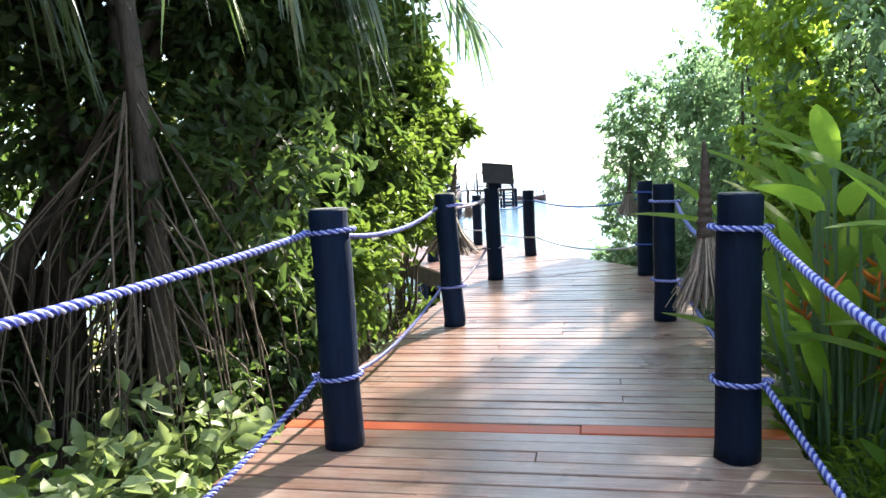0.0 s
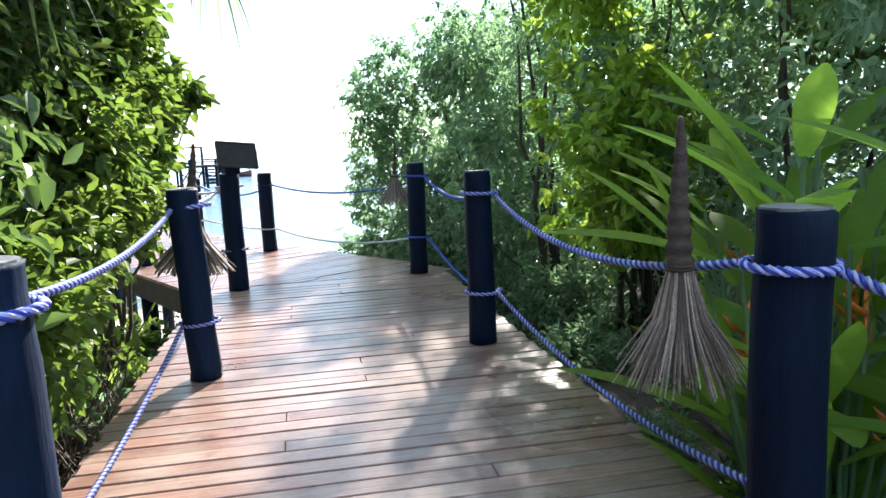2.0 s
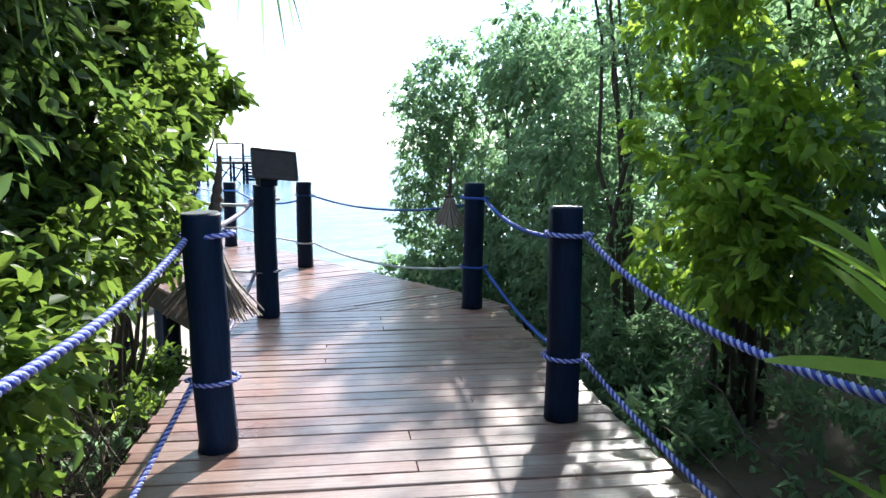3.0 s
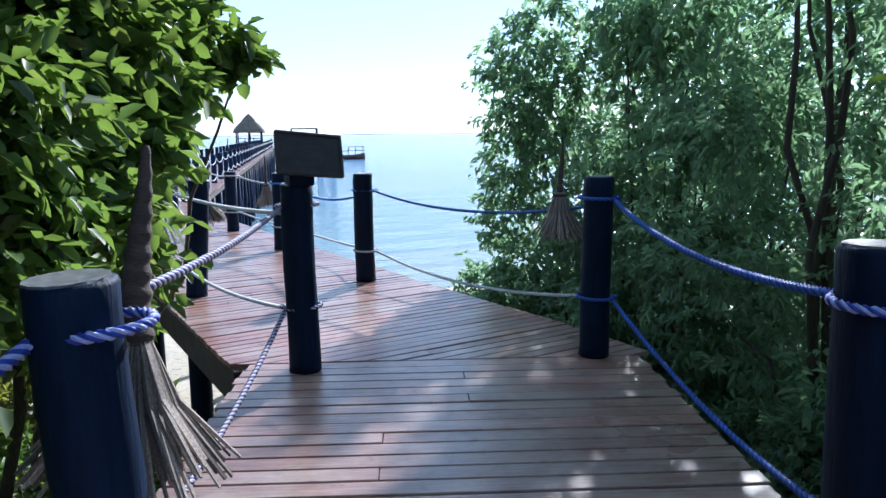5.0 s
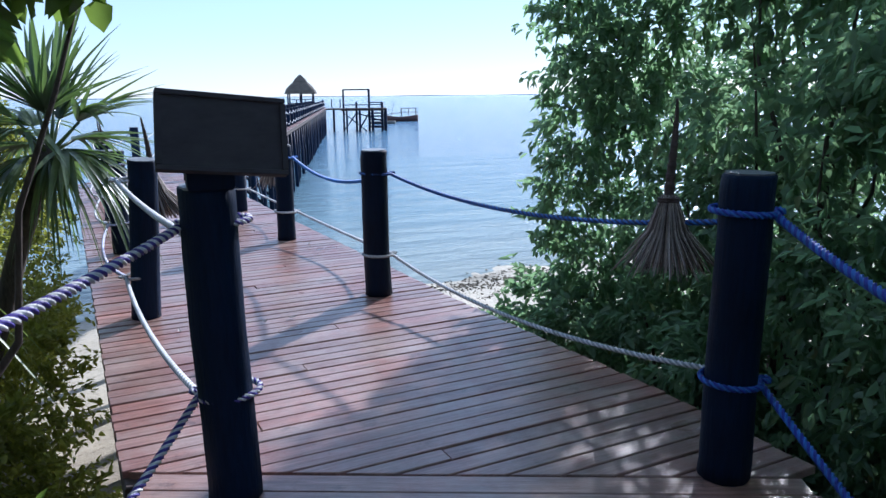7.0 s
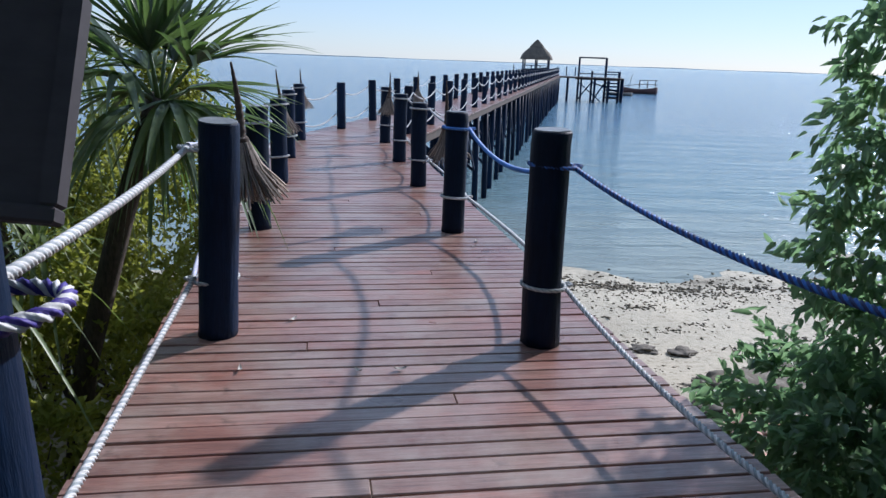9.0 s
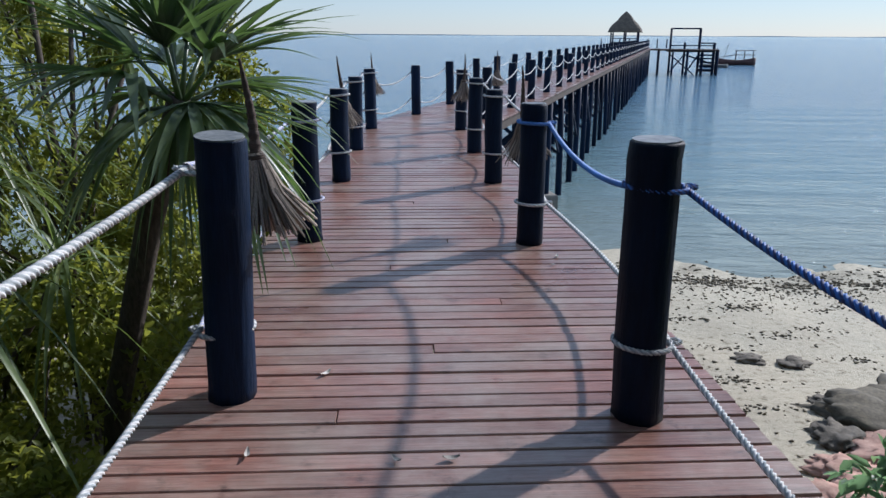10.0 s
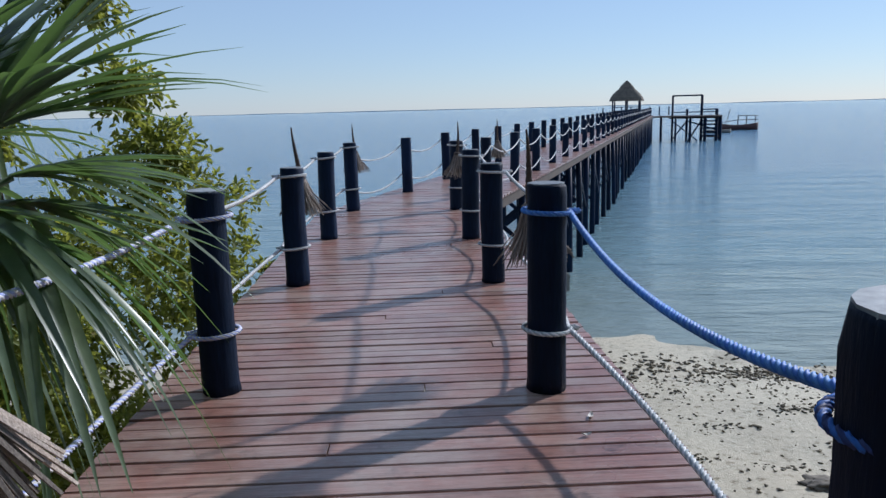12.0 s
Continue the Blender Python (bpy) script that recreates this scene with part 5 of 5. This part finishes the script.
def put_heliconia():
    for k, (x, y, n, hgt) in enumerate(((3.42, 3.70, 46, 1.20), (3.72, 3.98, 40, 1.40), (3.48, 2.75, 44, 1.30))):
        rng_ = np.random.default_rng(60 + k)
        ob = new("heliconia")
        g = ground_height(x, y)
        ob.matrix_basis = pose(x, y, g - 0.05)
        tagged(ob, "heliconia with broad bright leaves and orange flowers", "heliconia", "heliconias")
        quads = []
        for j in range(8):
            quads += [(3 * j, 3 * j + 1, 3 * j + 4, 3 * j + 3), (3 * j + 1, 3 * j + 2, 3 * j + 5, 3 * j + 4)]
        for i in range(n):
            a = rng_.uniform(0, 6.2832)
            rad, h = rng_.uniform(0.05, 0.42), (hgt - g) * rng_.uniform(0.06, 1.0)
            foot = Vector((0.12 * math.cos(a), 0.12 * math.sin(a), 0))
            top = Vector((rad * math.cos(a), rad * math.sin(a), h))
            part("stem", Build().tube([foot, foot.lerp(top, 0.5), top], [0.014, 0.012, 0.008], 6).mesh("stem", LEAF_MID, True), ob)
            L, W = rng_.uniform(0.5, 0.88), rng_.uniform(0.11, 0.165)
            el = rng_.uniform(0.35, 1.25)
            d = Vector((math.cos(a) * math.cos(el), math.sin(a) * math.cos(el), math.sin(el)))
            s = Vector((-math.sin(a), math.cos(a), rng_.uniform(-0.3, 0.3))).normalized()
            up = s.cross(d)
            row = []
            for j in range(9):
                q = j / 8
                c = top + d * L * q - Vector((0, 0, 0.28 * L * q * q))
                w = W * (math.sin(math.pi * min(1, q * 0.92 + 0.06)) ** 0.7) * 0.5
                row += [c - s * w + up * w * 0.3, c, c + s * w + up * w * 0.3]
            part("leaf", quads_mesh("leaf", np.array([tuple(q) for q in row]), 27, quads, LEAF_HELI), ob)
            if i % 8 == 3:
                p = foot.lerp(top, 0.92) + Vector((0.05, 0.02, 0.05))
                fl = Build()
                for j in range(5):
                    e = p + Vector((0, 0, 0.05 * j))
                    fl.tube([e, e + Vector((0.05 * (-1) ** j, 0.02, 0.03)), e + Vector((0.11 * (-1) ** j, 0.03, 0.09))], [0.014, 0.013, 0.002], 5)
                fl.tube([p + Vector((0, 0, -0.08)), p + Vector((0, 0, 0.22))], 0.008, 5)
                part("flower", fl.mesh("flower", M_FLOWER, True), ob, "orange bracts")


def put_dry_branches():
    """Dead twigs lying and leaning under the deck's edge."""
    for k, (u, v, n) in enumerate(((8.0, -1.75, 46), (8.7, -1.9, 46), (7.3, -1.9, 30))):
        r0 = random.Random(300 + k)
        x, y, _ = at(u, v)
        g = ground_height(x, y)
        ob = new("dry_branches")
        ob.matrix_basis = pose(x, y, g)
        tagged(ob, "tangle of dead brown twigs under the deck edge", "branches", "dead twigs", "stuff")
        b = Build()
        for _i in range(n):
            a, h = r0.uniform(0, 6.2832), r0.uniform(0.05, 0.95)
            p = Vector((r0.uniform(-0.25, 0.25), r0.uniform(-0.25, 0.25), r0.uniform(0.0, 0.3)))
            q = p + Vector((r0.uniform(0.3, 0.7) * math.cos(a), r0.uniform(0.2, 0.4) * math.sin(a), h))
            m = p.lerp(q, 0.5) + Vector((r0.uniform(-0.08, 0.08), r0.uniform(-0.08, 0.08), 0.04))
            w = r0.uniform(0.003, 0.009)
            b.tube([p, m, q], [w, w * 0.8, w * 0.35], 5)
            t = m + Vector((r0.uniform(-0.25, 0.25), r0.uniform(-0.2, 0.2), r0.uniform(0, 0.2)))
            b.tube([m, m.lerp(t, 0.5) + Vector((0, 0, 0.02)), t], [w * 0.6, w * 0.5, w * 0.2], 4)
        part("twig", b.mesh("twig", M_ROOT), ob)


def put_low_plants():
    """Broad pale leaves on the ground beside the deck, and ferny tufts on the other side."""
    for k, (u, v, s, n, mat, label) in enumerate(((4.10, -1.78, 0.58, 300, LEAF_PALE, "low plant with pale green broad leaves"), (3.45, -1.92, 0.50, 260, LEAF_PALE, "low plant with pale green broad leaves"),
                                                  (3.2, -2.4, 0.52, 280, LEAF_BRIGHT, "low bright green plant beside the deck"), (4.5, -2.15, 0.55, 220, LEAF_PALE, "low plant with pale green broad leaves"),
                                                  (4.6, 1.75, 0.30, 700, LEAF_BRIGHT, "ferny green tuft beside the deck"), (5.3, 1.8, 0.28, 600, LEAF_SUN, "ferny green tuft beside the deck"),
                                                  (4.9, 1.62, 0.30, 600, LEAF_BRIGHT, "ferny green tuft beside the deck"), (4.2, 1.66, 0.30, 600, LEAF_BRIGHT, "ferny green tuft beside the deck"), (3.9, 1.85, 0.26, 500, LEAF_SUN, "ferny green tuft beside the deck"), (6.2, 1.75, 0.25, 500, LEAF_MID, "ferny green tuft beside the deck"),
                                                  (9.2, -1.75, 0.48, 120, LEAF_BRIGHT, "seedling with large round bright leaves"), (9.9, -1.72, 0.50, 110, LEAF_BRIGHT, "seedling with large round bright leaves"),
                                                  (9.6, -2.2, 0.55, 130, LEAF_PALE, "seedling with large pale leaves"), (8.5, -1.75, 0.45, 160, LEAF_MID, "leafy green seedling under the deck edge"))):
        rng_ = np.random.default_rng(80 + k)
        x, y, _ = at(u, v)
        g = ground_height(x, y)
        ob = new("ground_plant")
        ob.matrix_basis = pose(x, y, g - 0.03)
        tagged(ob, label, "plant", "ground plants")
        d = unit(np.abs(rng_.normal(0, 1, (n, 3))) * np.sign(rng_.normal(0, 1, (n, 3))) * np.array([1, 1, 0.0]) + np.array([0, 0, 0.9]))
        pos = d * s * rng_.uniform(0.4, 1.15, (n, 1)) * np.array([1, 1, 1.15])
        big = v < 0
        part("crown", leaves("crown", pos, d, 0.13 if big else 0.07, 0.085 if big else 0.022, mat, rng_, 0.5), ob)
        b = Build()
        for i in range(0, n, 6):
            b.tube([(0, 0, 0), tuple(pos[i] * 0.6 + np.array([0, 0, 0.03])), tuple(pos[i])], [0.006, 0.004, 0.002], 4)
        part("stem", b.mesh("stem", LEAF_MID), ob)


def rock_mesh(seed, sx, sy, sz, mat):
    bm = bmesh.new()
    bmesh.ops.create_icosphere(bm, subdivisions=4, radius=1)
    for v in bm.verts:
        k = 1 + 0.5 * noise.noise(v.co * 1.3 + Vector((seed, 0, 0))) + 0.35 * noise.noise(v.co * 3.1 + Vector((0, seed, 0))) + 0.22 * noise.noise(v.co * 7.3 + Vector((0, 0, seed)))
        v.co = Vector((v.co.x * sx * k, v.co.y * sy * k, v.co.z * sz * k))
    for face in bm.faces:
        face.smooth = True
    me = bpy.data.meshes.new("rock")
    bm.to_mesh(me)
    bm.free()
    me.materials.append(mat)
    return me


def put_rocks():
    for k, (x, y, s, mat) in enumerate(((7.77, 18.87, 0.20, M_ROCK), (8.32, 18.79, 0.21, M_ROCK), (7.75, 16.45, 0.30, M_ROCK), (7.15, 15.0, 0.42, M_REDROCK), (7.5, 15.7, 0.34, M_REDROCK), (8.1, 16.1, 0.40, M_REDROCK), (7.4, 15.2, 0.36, M_REDROCK),
                                        (8.6, 15.6, 0.45, M_REDROCK), (7.0, 14.4, 0.34, M_REDROCK), (8.2, 14.9, 0.5, M_ROCK), (8.0, 17.4, 0.13, M_ROCK))):
        ob = new("rock", rock_mesh(k * 3.1, s, s * 0.8, s * (0.30 if mat is M_ROCK else 0.20), mat))
        ob.matrix_basis = pose(x, y, ground_height(x, y) + 0.08 * s, 0, 0, 40 * k)
        tagged(ob, "flat pink stone on the beach" if mat is M_REDROCK else "dark rough rock lying on the sand", "rock", "beach rocks")
    for k, (x, y, s) in enumerate(((8.5, 16.9, 0.85), (9.5, 17.5, 1.0), (9.6, 16.2, 0.9))):
        ob = new("seaweed_bank", rock_mesh(40 + k * 5.3, s, s * 0.7, s * 0.24, M_SCRAP))
        ob.matrix_basis = pose(x, y, ground_height(x, y) - 0.02, 0, 0, 25 * k)
        tagged(ob, "low brown heap of seaweed and grit on the sand", "seaweed", "seaweed heaps")
    rng_ = np.random.default_rng(5)
    b = Build()
    knots = [(rng_.uniform(5.6, 13.0), 15.5 + 8.0 * rng_.random()) for _ in range(90)]
    for i in range(3000):
        x, y = rng_.uniform(5.6, 14.5), (22.6 + rng_.normal(0, 0.7) if i % 3 else 24.2 - 8.7 * rng_.random())
        if i % 5 in (1, 2):                                # scraps lie in drifts
            kx, ky = knots[i % 90]
            x, y = kx + rng_.normal(0, 0.24), ky + rng_.normal(0, 0.09)
        s = rng_.uniform(0.008, 0.028) * (1.6 if y > 22.6 else 1)
        b.box(pose(x, y, ground_height(x, y) + s * 0.2, rng_.uniform(0, 40), rng_.uniform(0, 40), rng_.uniform(0, 180)), s * 2, s * 1.4, s * 0.8, s * 0.25)
    ob = new("beach_debris", b.mesh("beach_debris", M_SCRAP))
    tagged(ob, "scattered pebbles and seaweed scraps on the sand", "beach debris", kind="stuff")


def put_fallen_leaves():
    """Single dry leaves lying on the deck."""
    for k, (x, y, a) in enumerate(((4.517, 14.24, 20), (4.56, 14.43, 75), (3.915, 11.89, 10), (3.72, 11.87, 140), (3.337, 12.55, 60), (3.18, 11.88, 100))):
        r0 = random.Random(700 + k)
        L, W = r0.uniform(0.045, 0.07), r0.uniform(0.02, 0.03)
        v, f = [], []
        for z in (0.0, 0.0015):
            for i in range(7):
                q = i / 6
                w = W * math.sin(math.pi * min(1.0, 0.06 + 0.9 * q)) * 0.5
                lift = 0.010 * (2 * q - 1) ** 2 + z
                v += [(L * (q - 0.5), -w, lift + 0.004), (L * (q - 0.5), 0, lift), (L * (q - 0.5), w, lift + 0.004)]
        for i in range(6):
            for j in (0, 1):
                f += [(21 + 3 * i + j, 24 + 3 * i + j, 25 + 3 * i + j, 22 + 3 * i + j), (3 * i + j, 3 * i + 1 + j, 3 * i + 4 + j, 3 * i + 3 + j)]
        ob = new("fallen_leaf", mesh_from("fallen_leaf", v, f, [M_DRYLEAF]))
        ob.matrix_basis = pose(x, y, 0.003, 0, 0, a)
        tagged(ob, "small dry curled leaf lying on the boardwalk", "leaf", "fallen leaves")


put_trees()
put_roots()
put_palm()
put_reeds()
put_feather_palms()
put_heliconia()
put_low_plants()
put_dry_branches()
put_rocks()
put_posts()
put_ropes()
put_hangings()
put_sign()
put_jetty_piles()
put_hut()
put_boats()
put_fallen_leaves()

# ---- deck pieces ----
lay_beams()
lay_stretch_a()
lay_stretch_b()
lay_stretch_c()
